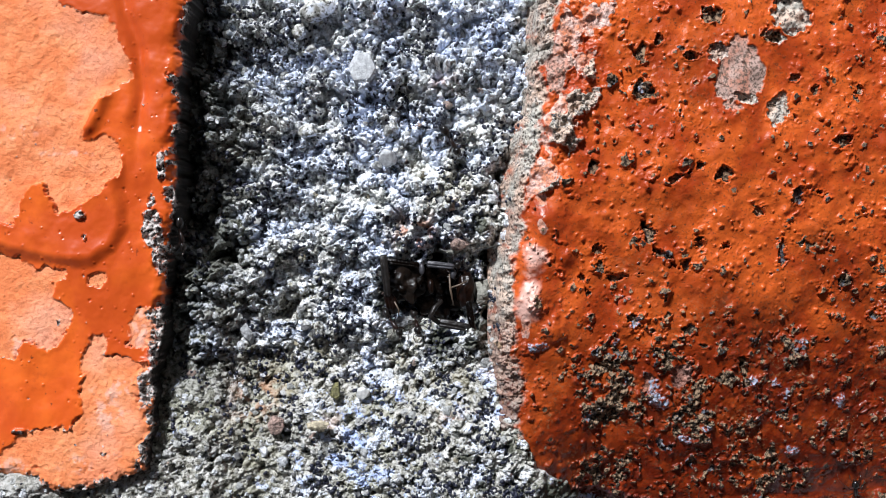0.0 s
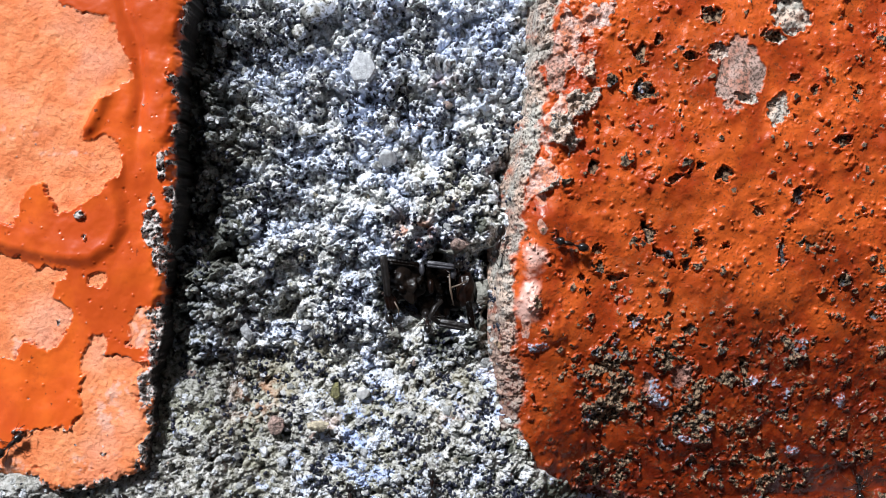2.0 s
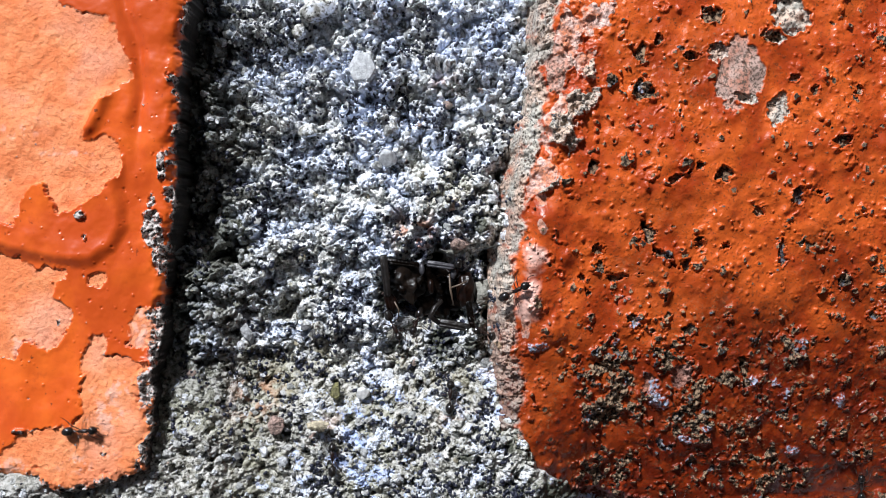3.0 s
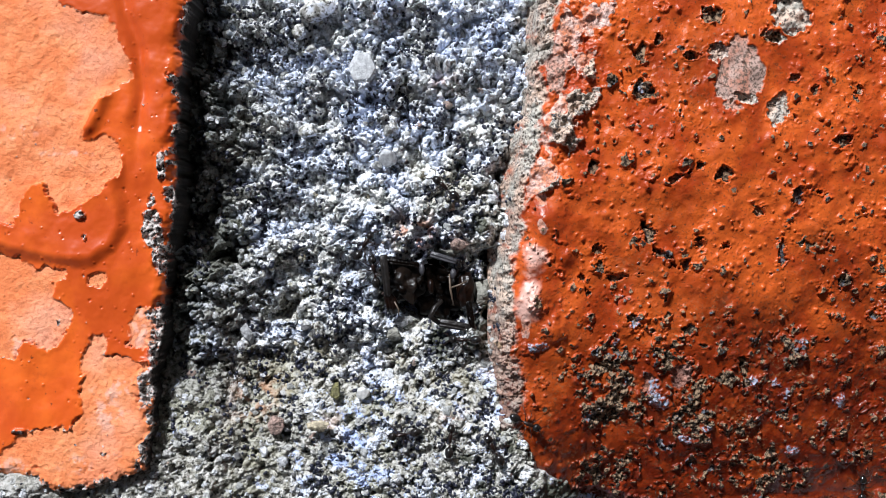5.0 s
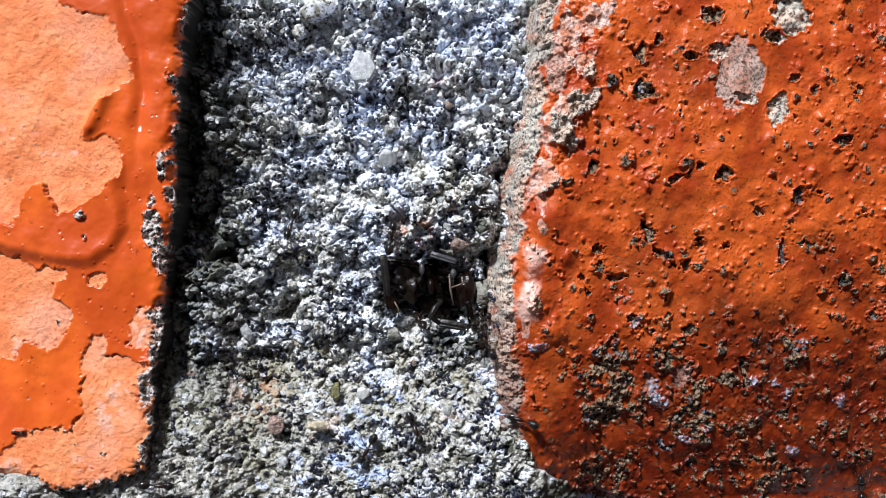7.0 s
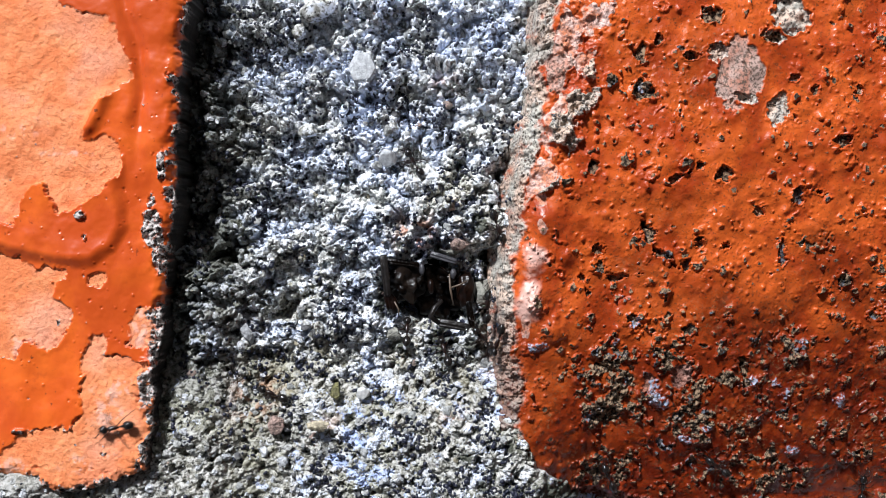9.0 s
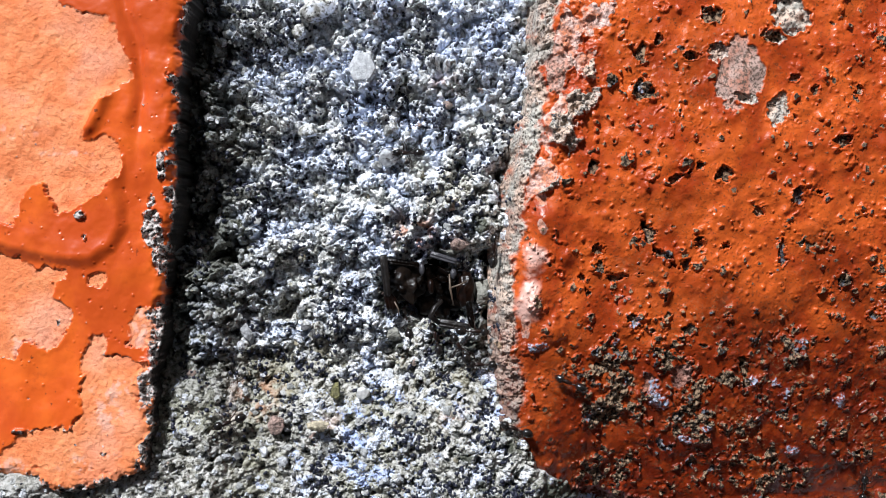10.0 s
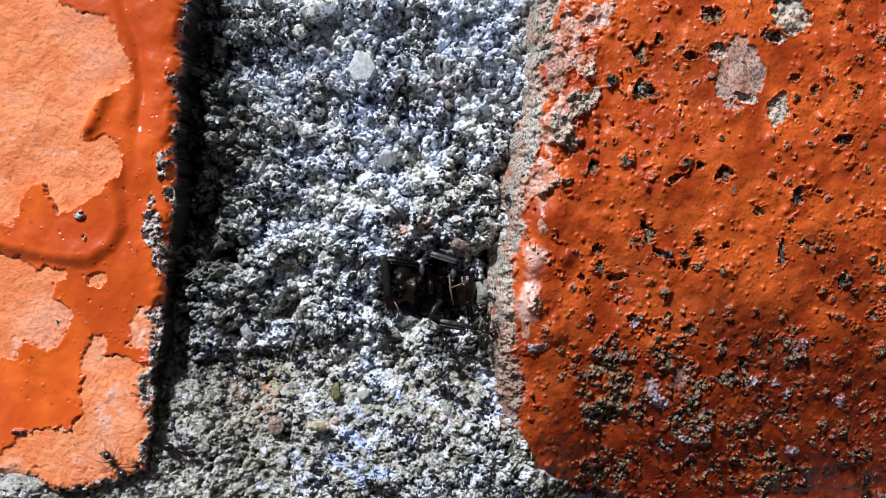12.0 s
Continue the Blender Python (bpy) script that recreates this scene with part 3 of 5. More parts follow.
        scuff[sy, sx] = np.maximum(scuff[sy, sx], 0.6 * (1 - step(0.3, 1.2, q)) * step(-0.3, 0.5, fbm(x[sy, sx], y[sy, sx], 0.35, 4, 56, 0.65)))
    # painted shade: everything past the brim, down into the joint
    side_shade = 1 - step(0.02, 0.12, d + 0.05 * fbm(x, y, 0.4, 3, 38))
    me = sheet(xs, ys, z, {"film": film, "scuff": scuff, "crust": crust, "side_shade": side_shade, "flake": flake}, -60)
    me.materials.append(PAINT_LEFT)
    ob = new("brick", me)
    ob.parent = paving
    tagged(ob, "brick with glossy orange paint peeling from paler undercoat")
    return xs, ys, z


SAG = [(-26.5, 6.0), (-26.5, -0.3), (-24.0, -0.3), (-22.6, -0.75), (-20.6, -1.15), (-18.9, -1.1), (-17.7, -0.2), (-17.1, 1.3), (-17.25, 5.2)]
PEEL_UPPER = [(-25.93, 15.39), (-22.24, 15.39), (-20.71, 13.3), (-18.4, 12.78), (-17.79, 11.7), (-17.14, 10.17), (-17.14, 9.31), (-17.94, 8.69), (-19.02, 7.71), (-19.48, 6.02), (-19.02, 5.87), (-18.25, 6.36), (-17.57, 5.62), (-17.63, 4.33), (-18.25, 3.1), (-20.09, 2.18), (-21.01, 2.12), (-21.75, 2.95), (-21.69, 3.56), (-22.7, 3.35), (-22.98, 2.03), (-23.29, 1.14), (-24.7, 1.72), (-25.93, 1.87)]
PEEL_MIDDLE = [(-25.93, -0.15), (-24.09, -0.15), (-22.64, -0.55), (-22.18, -1.14), (-21.75, -0.71), (-20.46, -1.08), (-20.46, -1.63), (-21.08, -1.94), (-21.2, -2.67), (-20.15, -3.23), (-20.03, -4.02), (-20.52, -4.58), (-20.89, -5.01), (-21.51, -5.68), (-22.27, -5.13), (-22.8, -5.13), (-23.41, -5.93), (-25.93, -5.99)]
PEEL_LOWER = [(-25.93, -11.95), (-24.09, -11.21), (-22.55, -9.98), (-21.01, -9.8), (-20.21, -9.62), (-19.57, -9.03), (-19.48, -8.42), (-19.85, -7.65), (-19.63, -6.79), (-19.97, -6.11), (-19.6, -5.44), (-19.02, -4.7), (-18.37, -4.88), (-18.31, -5.68), (-17.48, -5.81), (-16.04, -6.11), (-15.64, -8.57), (-16.1, -12.87), (-20.71, -14.1), (-25.93, -14.1)]
PEEL_EDGE = [(-17.27, -5.25), (-17.14, -4.02), (-16.71, -3.23), (-15.64, -2.89), (-15.64, -5.5), (-16.71, -5.56)]
LX, LY, LZ = build_left_brick()

# the first two are painted highlights, the rest worn spots
CREST_SPOTS = [(4.98, -0.6, 0.65, 0.9), (4.80, -2.75, 0.72, 1.15), (5.5, 1.4, 0.35, 0.6), (6.0, 6.4, 0.5, 0.9), (8.2, 12.6, 0.59, 1.0), (4.6, -4.4, 0.30, 0.9), (5.4, 3.0, 0.35, 0.8)]
BARE = [(16.42, 9.96, 1.35, 1.576), (13.74, -7.28, 0.756, 0.63), (7.12, 12.01, 0.63, 0.945), (11.85, -7.78, 0.536, 0.819), (6.33, 10.12, 0.756, 1.261)]
GREY_CHIPS = [(18.72, 7.75, 0.95, 0.80), (19.3, 13.3, 1.5, 0.75), (18.6, 11.9, 0.5, 0.45), (15.1, 10.9, 0.6, 0.40), (16.9, 8.4, 0.7, 0.35)]
HOLES = [(15.73, 4.13, 0.599, 0.504), (10.9, 10.9, 0.473, 0.536), (11.06, 8.7, 0.756, 0.63), (14.94, 12.95, 0.756, 0.504), (13.8, 10.75, 0.63, 0.284), (14.43, 0.35, 0.315, 0.315), (17.84, 2.17, 0.378, 0.378), (15.95, 0.16, 0.284, 0.252), (19.85, 9.64, 0.41, 0.347), (20.99, 8.98, 0.347, 0.441), (22.56, 6.11, 0.63, 0.41), (21.49, 3.25, 0.504, 0.284), (20.11, 2.99, 0.441, 0.504), (19.26, -0.16, 0.347, 0.693), (10.75, -4.1, 0.441, 0.378), (23.19, -1.67, 0.378, 0.473), (8.32, 4.6, 0.378, 0.41), (8.7, 0.03, 0.378, 0.252), (23.7, 9.01, 0.284, 0.315), (11.98, 11.63, 0.252, 0.441), (18.47, 11.94, 0.567, 0.441)]
LICHEN = [(10.93, -4.17, 0.417, 0.352), (12.14, -7.98, 0.481, 0.833), (19.42, -7.85, 0.352, 0.288), (20.12, -8.49, 0.352, 0.288), (23.58, -9.07, 0.481, 0.417), (5.32, -5.48, 0.577, 0.256), (17.98, -7.66, 0.288, 0.256), (14.23, -11.18, 0.449, 0.256), (21.02, -11.98, 0.513, 0.385), (12.53, -8.94, 0.449, 0.32), (15.41, -10.48, 0.288, 0.224), (21.02, -5.42, 0.32, 0.192), (9.74, -5.29, 0.288, 0.192), (11.09, 8.84, 0.288, 0.288)]
CRACKS = [(12.64, 3.75, 14.37, 4.57, 0.156), (11.22, 1.36, 11.85, 0.03, 0.28), (11.85, 0.03, 13.68, -0.98, 0.25), (8.8, -1.75, 11.22, -1.36, 0.13), (7.59, -0.91, 8.07, -2.49, 0.156), (17.21, -6.27, 17.68, -7.85, 0.156), (10.84, 1.92, 11.28, 1.29, 0.125)]
CRUSTS = [(16.03, -4.09, 0.625, 0.95), (15.87, -5.67, 0.688, 0.9), (16.34, -7.57, 1.0, 0.9), (14.44, -7.89, 1.406, 0.9), (20.14, -6.94, 0.875, 0.8), (20.3, -9.47, 1.0, 0.8), (19.51, -12.32, 1.406, 0.8), (17.93, -5.04, 0.688, 0.7), (12.54, -6.3, 1.25, 0.8), (9.38, -6.94, 2.344, 1.0), (9.22, -9.31, 1.719, 1.0), (11.59, -8.84, 1.875, 0.75), (14.13, -9.15, 2.656, 0.72), (17.61, -7.57, 1.719, 0.7), (20.78, -7.89, 1.406, 0.62), (21.09, -5.67, 1.25, 0.55), (20.46, 0.03, 1.25, 0.55), (17.29, -12.32, 9.375, 0.55), (10.01, -13.27, 2.812, 0.85), (21.09, -11.37, 2.188, 0.6), (11.28, 0.67, 1.406, 0.6), (8.11, 6.05, 1.25, 0.55), (10.96, 9.22, 1.25, 0.6), (12.54, -4.72, 1.875, 0.5), (22.99, -7.89, 1.25, 0.6), (14.76, 12.7, 1.562, 0.5), (8.27, -4.72, 1.25, 0.55), (22.04, 0.03, 1.875, 0.45)]


def build_right_brick():
    xs = lines(2.6, 27.2, 0.049, 40, 60, 100, 105.6, 106, 106.3)
    ys = lines(-17.4, 14.3, 0.049, 20, 40, 100, 190, 201.6, 202, 202.3)
    x, y = np.meshgrid(xs, ys)
    d = right_inside(x, y)
    z = right_level(x, y) - rounded(d, 1.9) * (0.70 + 0.45 * step(-6.0, -1.0, y)) - np.where(d < 0, np.minimum(-d * 3, 6.0), 0)
    z = z + 0.19 * fbm(x, y, 3.8, 3, 5) + 0.10 * fbm(x, y, 1.2, 2, 18) + 0.022 * fbm(x, y, 0.4, 2, 19)
    primer, crust = np.zeros(x.shape), np.zeros(x.shape)
    for px, py, r in [(4.96, -0.6, 0.938), (4.89, -2.76, 1.0), (5.53, 1.46, 0.938), (6.86, -0.44, 0.562), (6.23, -4.58, 0.75)]:
        z = z + 0.42 * np.exp(-((x - px) ** 2 + (y - py) ** 2) / r ** 2)
    # a gritty grey flank, and above it a worn pink crest with lumps of old render
    wob = 0.35 * fbm(x, y, 1.6, 6, 21, 0.62)
    flank = np.interp(y, (-14, -9, -5, -2, 2, 5, 9, 14), (1.2, 1.1, 1.15, 0.7, 0.65, 0.9, 1.1, 1.0))
    dust = 1 - step(-0.35, 0.45, d - flank + wob)
    wide = np.interp(y, (-14, 2.0, 3.6, 4.6, 7.5, 10, 14), (0.0, 0.3, 2.4, 3.1, 3.4, 3.9, 4.6))
    crest = (1 - step(-0.25, 0.25, d - wide + 1.5 * wob)) * (1 - dust)
    old = crest * step(-0.05, 0.25, fbm(x, y, 1.5, 4, 66, 0.6) + 0.85 * step(1.5, 0.3, wide - d) - 0.35) * step(12.5, 10.5, y + wob)
    z = z + dust * (0.26 * fbm(x, y, 0.42, 4, 22, 0.65)) + crest * (0.17 * fbm(x, y, 0.7, 5, 23, 0.62) + 0.05)
    z = z + old * (0.16 + 0.22 * fbm(x, y, 0.55, 4, 68, 0.62))
    worn = crest * step(-0.35, 0.25, fbm(x, y, 1.3, 4, 70, 0.6)) * (1 - old)
    highlight = np.zeros(x.shape)
    for px, py, rx, ry in CREST_SPOTS:
        (sy, sx), q = stamp(x, y, px, py, rx, ry, px, 0.4)
        worn[sy, sx] = np.maximum(worn[sy, sx], (1 - step(0.35, 1.1, q)) * (rx < 0.6))
        highlight[sy, sx] = np.maximum(highlight[sy, sx], 0.95 * (1 - step(0.25, 1.25, q)) * (rx > 0.6))
    dust = dust * np.clip(0.86 + 0.3 * fbm(x, y, 0.55, 3, 25), 0, 1)
    dust = np.maximum(dust, old * 0.9)
    crust = np.maximum(crust, 0.6 * old)
    for px, py, r, amount in CRUSTS:
        near = np.exp(-((x - px) ** 2 + (y - py) ** 2) / r ** 2)
        c = step(0.58, 0.85, near * amount + 0.34 * fbm(x, y, 0.8, 4, 26, 0.62) + 0.30 * fbm(x, y, 0.26, 2, 43))
        crust = np.maximum(crust, c)
    z = z + crust * (0.22 * fbm(x, y, 0.42, 4, 27, 0.65) + 0.10)
    # small pimples all over the paint
    for size, seed, share, high in ((0.85, 5, 0.24, 0.15), (0.48, 8, 0.28, 0.075), (0.30, 50, 0.30, 0.03)):
        f1, f2, rid = cells(x + 0.05 * fbm(x, y, 0.4, 2, 71), y + 0.05 * fbm(x, y, 0.4, 2, 73), size, seed)
        r = 0.18 + 0.20 * (rid * 41.7 % 1)
        some = rid < share * (0.8 + 0.9 * fbm(x, y, 2.4, 3, 75))
        z = z + some * (1 - dust) * high * (0.5 + (rid * 23.1 % 1)) * np.exp(-(f1 / r) ** 2 * 1.6)
    # blisters and dirt-filled specks, in clusters that thicken downwards
    cluster = fbm(x, y, 3.2, 3, 45) + 0.55 * step(5.0, -10.0, y) - 0.8 * (1 - step(0.8, 2.6, d))
    for size, seed, share in ((1.25, 37, 0.22), (0.70, 41, 0.23), (0.42, 45, 0.20)):
        f1, f2, rid = cells(x + 0.12 * fbm(x, y, 0.5, 3, 48), y + 0.12 * fbm(x, y, 0.5, 3, 51), size, seed)
        here = rid < share * (0.45 + 0.75 * cluster)
        r = 0.16 + 0.22 * (rid * 53.7 % 1)
        q = f1 / r + 0.45 * fbm(x, y, 0.22, 3, 54)
        c = here * (1 - step(0.55, 0.85, q)) * ((rid * 97.3 % 1) < 0.75)
        crust = np.maximum(crust, c)
        proud = np.where((rid * 71.3 % 1) < 0.85, 0.14 + 0.05 * fbm(x, y, 0.3, 2, 49), -0.10)
        z = z + here * size * (0.10 * np.exp(-((q - 0.8) / 0.40) ** 2) + proud * c)
    for px, py, rx, ry in BARE:
        (sy, sx), q = stamp(x, y, px, py, rx, ry, px, 0.45)
        c = 1 - step(0.93, 1.0, q)
        primer[sy, sx] = np.maximum(primer[sy, sx], c)
        crust[sy, sx] *= 1 - c
        crust[sy, sx] = np.maximum(crust[sy, sx], 0.9 * np.exp(-((q - 0.93) / 0.06) ** 2) * step(0.0, 0.5, fbm(x[sy, sx], y[sy, sx], 0.8, 2, 29)))
        z[sy, sx] += -0.09 * c + 0.03 * np.exp(-((q - 1.12) / 0.12) ** 2)
    for px, py, rx, ry in GREY_CHIPS:
        (sy, sx), q = stamp(x, y, px, py, rx, ry, px, 0.55)
        c = 1 - step(0.90, 1.0, q)
        dust[sy, sx] = np.maximum(dust[sy, sx], 0.95 * c)
        crust[sy, sx] *= 1 - c
        z[sy, sx] += c * (-0.16 + 0.12 * fbm(x[sy, sx], y[sy, sx], 0.35, 3, 22)) + 0.06 * np.exp(-((q - 1.1) / 0.12) ** 2)
    for px, py, rx, ry in HOLES:
        (sy, sx), q = stamp(x, y, px, py, rx * 0.85, ry * 0.85, px, 0.5)
        c = 1 - step(0.88, 1.0, q)
        crust[sy, sx] = np.maximum(crust[sy, sx], c)
        z[sy, sx] += -0.24 * c + 0.07 * np.exp(-((q - 1.12) / 0.16) ** 2)
    for ax, ay, bx, by, w in CRACKS:
        t = np.clip(((x - ax) * (bx - ax) + (y - ay) * (by - ay)) / ((bx - ax) ** 2 + (by - ay) ** 2), 0, 1)
        q = 0.25 + np.hypot(x - ax - t * (bx - ax), y - ay - t * (by - ay)) / w + 1.2 * fbm(x, y, 0.7, 5, 31, 0.65)
        c = 1 - step(0.7, 1.0, q)
        crust = np.maximum(crust, c)
        z = z - 0.30 * c + 0.03 * np.exp(-((q - 1.3) / 0.3) ** 2)
    rng = np.random.RandomState(8)
    for k in range(300):
        cx, cy = rng.uniform(4.5, 27.2), rng.uniform(-15.5, 13.9)
        if rng.rand() < 0.45:
            cy = -13.3 + (cy + 13.3) * 0.55
        r = 0.06 + 0.17 * rng.rand() ** 2.5
        stretch = rng.uniform(0.7, 1.4)
        (sy, sx), q = stamp(x, y, cx, cy, r * stretch, r / stretch, k, 0.35)
        kind = rng.rand()
        if kind < 0.55:
            z[sy, sx] += (0.05 + 0.6 * r) * np.clip(1.2 - q, 0, 1)
            if kind < 0.22:
                crust[sy, sx] = np.maximum(crust[sy, sx], 0.9 * (1 - step(0.3, 0.6, q)))
                z[sy, sx] -= 0.9 * r * (1 - step(0.2, 0.6, q))
        else:
            crust[sy, sx] = np.maximum(crust[sy, sx], 1 - step(0.55, 0.9, q))
            z[sy, sx] += 0.35 * r * np.exp(-((q - 1.0) / 0.3) ** 2) + 0.25 * r * (1 - step(0.4, 0.8, q))
    lichen = np.zeros(x.shape)
    for px, py, rx, ry in LICHEN:
        (sy, sx), q = stamp(x, y, px, py, rx, ry, px, 0.5)
        c = 1 - step(0.7, 1.0, q)
        lichen[sy, sx] = np.maximum(lichen[sy, sx], c)
        z[sy, sx] += 0.10 * c
    # painted shade growing downwards and to the right; also gates the dirt flecks
    shade_grime = np.clip(step(3.0, -11.0, y) * (0.6 + 0.4 * step(5.0, 15.0, x)) * 1.15 + 0.30 * fbm(x, y, 3.0, 3, 55), 0, 0.97)
    me = sheet(xs, ys, z, {"primer": primer, "worn": worn, "highlight": highlight, "dust": dust, "crust": crust, "lichen": lichen, "shade_grime": shade_grime}, -60)
    me.materials.append(PAINT_RIGHT)
    ob = new("brick", me)
    ob.parent = paving
    tagged(ob, "brick with chipped glossy orange-red paint and dark crust")
    return xs, ys, z


RX, RY, RZ = build_right_brick()


def plain_brick(x0, x1, y0, y1, top):
    xs = np.array([x0, x0 + 0.5, x0 + 2] + list(np.linspace(x0 + 8, x1 - 8, 12)) + [x1 - 2, x1 - 0.5, x1])
    ys = np.array([y0, y0 + 0.5, y0 + 2] + list(np.linspace(y0 + 8, y1 - 8, 20)) + [y1 - 2, y1 - 0.5, y1])
    x, y = np.meshgrid(xs, ys)
    d = np.minimum(np.minimum(x - x0, x1 - x), np.minimum(y - y0, y1 - y))
    z = top - rounded(d, 2.0) + 0.3 * fbm(x, y, 20, 3, 33)
    none = np.zeros(x.shape)
    me = sheet(xs, ys, z, {"primer": none, "worn": none, "highlight": none, "dust": none, "crust": none, "lichen": none, "shade_grime": none}, -60)
    me.materials.append(PAINT_RIGHT)
    ob = new("brick", me)
    ob.parent = paving


for column in (-481, -360, -239, -118, 5, 126):
    for line in (-246, -17, 212, 441, 670):
        if line != -17 or column not in (-118, 5):
            plain_brick(column, column + 102, line, line + 215 - 14, 0.2)


def sky_block_wall(name, x, y, length, turn):
    """A plain unseen wall beside the paving, added to block sky light, clear of the sun."""
    bm = bmesh.new()
    bmesh.ops.create_cube(bm, size=1)
    for v in bm.verts:
        v.co = (v.co.x * length, v.co.y * 0.24, (v.co.z + 0.5) * 1.2 - 0.01)
    bmesh.ops.bevel(bm, geom=bm.edges[:], offset=0.01, segments=2, affect='EDGES')
    me = bpy.data.meshes.new(name)
    bm.to_mesh(me)
    bm.free()
    me.materials.append(SKY_BLOCK)
    ob = tagged(new(name, me), "unseen plain dark grey wall added to block sky light", "wall", kind="structure")
    ob.matrix_world = pose(x, y, 0, 0, 0, turn)


sky_block_wall("sky_block_east", 0.36, 0.88, 2.52, 90)
sky_block_wall("sky_block_south", -0.80, -0.50, 2.56, 0)


def sky_block_slab():
    """An unseen slab added overhead to cut sky light, short of the sun's way."""
    bm = bmesh.new()
    bmesh.ops.create_cube(bm, size=1)
    for v in bm.verts:
        v.co = (v.co.x * 1.08, v.co.y * 1.72, v.co.z * 0.12)
    bmesh.ops.bevel(bm, geom=bm.edges[:], offset=0.008, segments=2, affect='EDGES')
    me = bpy.data.meshes.new("ceiling")
    bm.to_mesh(me)
    bm.free()
    me.materials.append(SKY_BLOCK)
    ob = tagged(new("ceiling", me), "unseen plain dark slab added overhead to block sky light", "ceiling", kind="structure")
    ob.matrix_world = pose(-0.06, 0.24, 1.253)


sky_block_slab()


def surface(x, y):
    """The height of what lies at a place, in millimetres: brick or mortar."""
    z = lookup(MX, MY, MZ, x, y)
    if LX[0] < x < LX[-1] and LY[0] < y < LY[-1]:
        z = max(z, lookup(LX, LY, LZ, x, y))
    if RX[0] < x < RX[-1] and RY[0] < y < RY[-1]:
        z = max(z, lookup(RX, RY, RZ, x, y))
    return z


def footing(x, y):
    """Height and slope under a small walker that bridges the grains."""
    r = 0.45
    h = np.array([[surface(x + i * r, y + j * r) for i in (-1, 0, 1)] for j in (-1, 0, 1)])
    n = Vector((-(h[:, 2].mean() - h[:, 0].mean()) / (2 * r), -(h[2].mean() - h[0].mean()) / (2 * r), 1.6)).normalized()
    return float(0.35 * h.mean() + 0.65 * h.max()), n


# ---- sand grains in the mortar ----
def ico(sub):
    bm = bmesh.new()
    bmesh.ops.create_icosphere(bm, subdivisions=sub, radius=1)
    co = np.array([v.co[:] for v in bm.verts])
    tri = np.array([[v.index for v in f.verts] for f in bm.faces])
    bm.free()
    return co, tri


def build_grains(name, count, least, spread, sink, rough, mat, label, seed, clump=0.0):
    rng = np.random.RandomState(seed)
    co, tri = ico(2)
    gx, gy = rng.uniform(-16.8, 6.5, count), rng.uniform(-14.6, 14.2, count)
    corner = rng.rand(count) < 0.04
    gx, gy = np.where(corner, rng.uniform(-25, -16, count), gx), np.where(corner, rng.uniform(-14.4, -11.8, count), gy)
    keep = (left_inside(gx, gy) < -0.2) & (right_inside(gx, gy) < 0.05) & (np.hypot(gx + 4.67, gy - 10.29) > 1.1)
    if clump:
        keep &= (rng.rand(count) > 0.65 * step(-7.0, -10.0, gx) * step(-5.0, -9.0, gy))
        keep &= vnoise(gx / 0.9, gy / 0.9, seed) + 0.6 * vnoise(gx / 3.1, gy / 3.1, seed + 1) > clump * rng.rand(count)
    verts, faces, n = [], [], 0
    for x, y in zip(gx[keep], gy[keep]):
        r = least + spread * rng.rand() ** 2.5
        s = r * rng.uniform(0.65, 1.4, 3)
        rot = np.array(Euler(rng.uniform(0, 6.3, 3)).to_matrix())
        v = co * (1 + rng.uniform(-rough, rough, (len(co), 1))) * s @ rot.T
        v += (x, y, surface(x, y) + rng.uniform(-0.5, 0.3) * r - sink)
        verts.append(v)
        faces.append(tri + n)
        n += len(co)
    verts, faces = np.concatenate(verts) * MM, np.concatenate(faces)
    me = bpy.data.meshes.new(name)
    me.from_pydata(verts.tolist(), [], faces.tolist())
    me.materials.append(mat)
    me.polygons.foreach_set("use_smooth", np.full(len(faces), rough < 0.2))
    ob = new(name, me)
    ob.parent = ground
    tagged(ob, label, kind="stuff")


build_grains("sand_grains", 3000, 0.05, 0.20, 0.04, 0.30, GRAINS, "mixed white, grey and ochre sand grains", 12)
build_grains("dark_grains", 15000, 0.07, 0.075, -0.03, 0.06, DARK_GRAINS, "round blue-black grains in clusters", 13, 0.72)


def pebble(px, py, rx, ry, rz, turn, mat, seed, sink=0.35, flat=0.0, rise=0.0):
    rng = np.random.RandomState(seed)
    cuts = [(Vector(rng.normal(size=3)).normalized(), rng.uniform(0.55, 0.85)) for _ in range(8)]
    if flat:
        cuts.append((Vector((-0.1, 0.1, 1)).normalized(), 0.35))
    bm = bmesh.new()
    bmesh.ops.create_icosphere(bm, subdivisions=4, radius=1)
    for v in bm.verts:
        c = v.co.copy()
        k = 1 + 0.22 * noise.noise(c * 1.3 + Vector((seed, 0, 0))) + 0.08 * noise.noise(c * 4 + Vector((0, seed, 0))) + 0.07 * noise.noise(c * 9 + Vector((seed, 2, 0)))
        c = c * k
        for n, reach in cuts:
            over = c.dot(n) - reach
            if over > 0:
                c = c - n * over * 0.9
        v.co = Vector((c.x * rx, c.y * ry, c.z * rz)) * MM
    for f in bm.faces:
        f.smooth = True
    me = bpy.data.meshes.new("pebble")
    bm.to_mesh(me)
    bm.free()
    me.materials.append(mat)
    ob = new("pebble", me)
    z = mortar_base(np.array([px]), np.array([py]))[0] + 0.35
    ob.matrix_world = pose(px * MM, py * MM, (z + rise + rz * (1 - 2 * sink)) * MM, 0, 0, turn)
    ob.parent = ground
    return ob


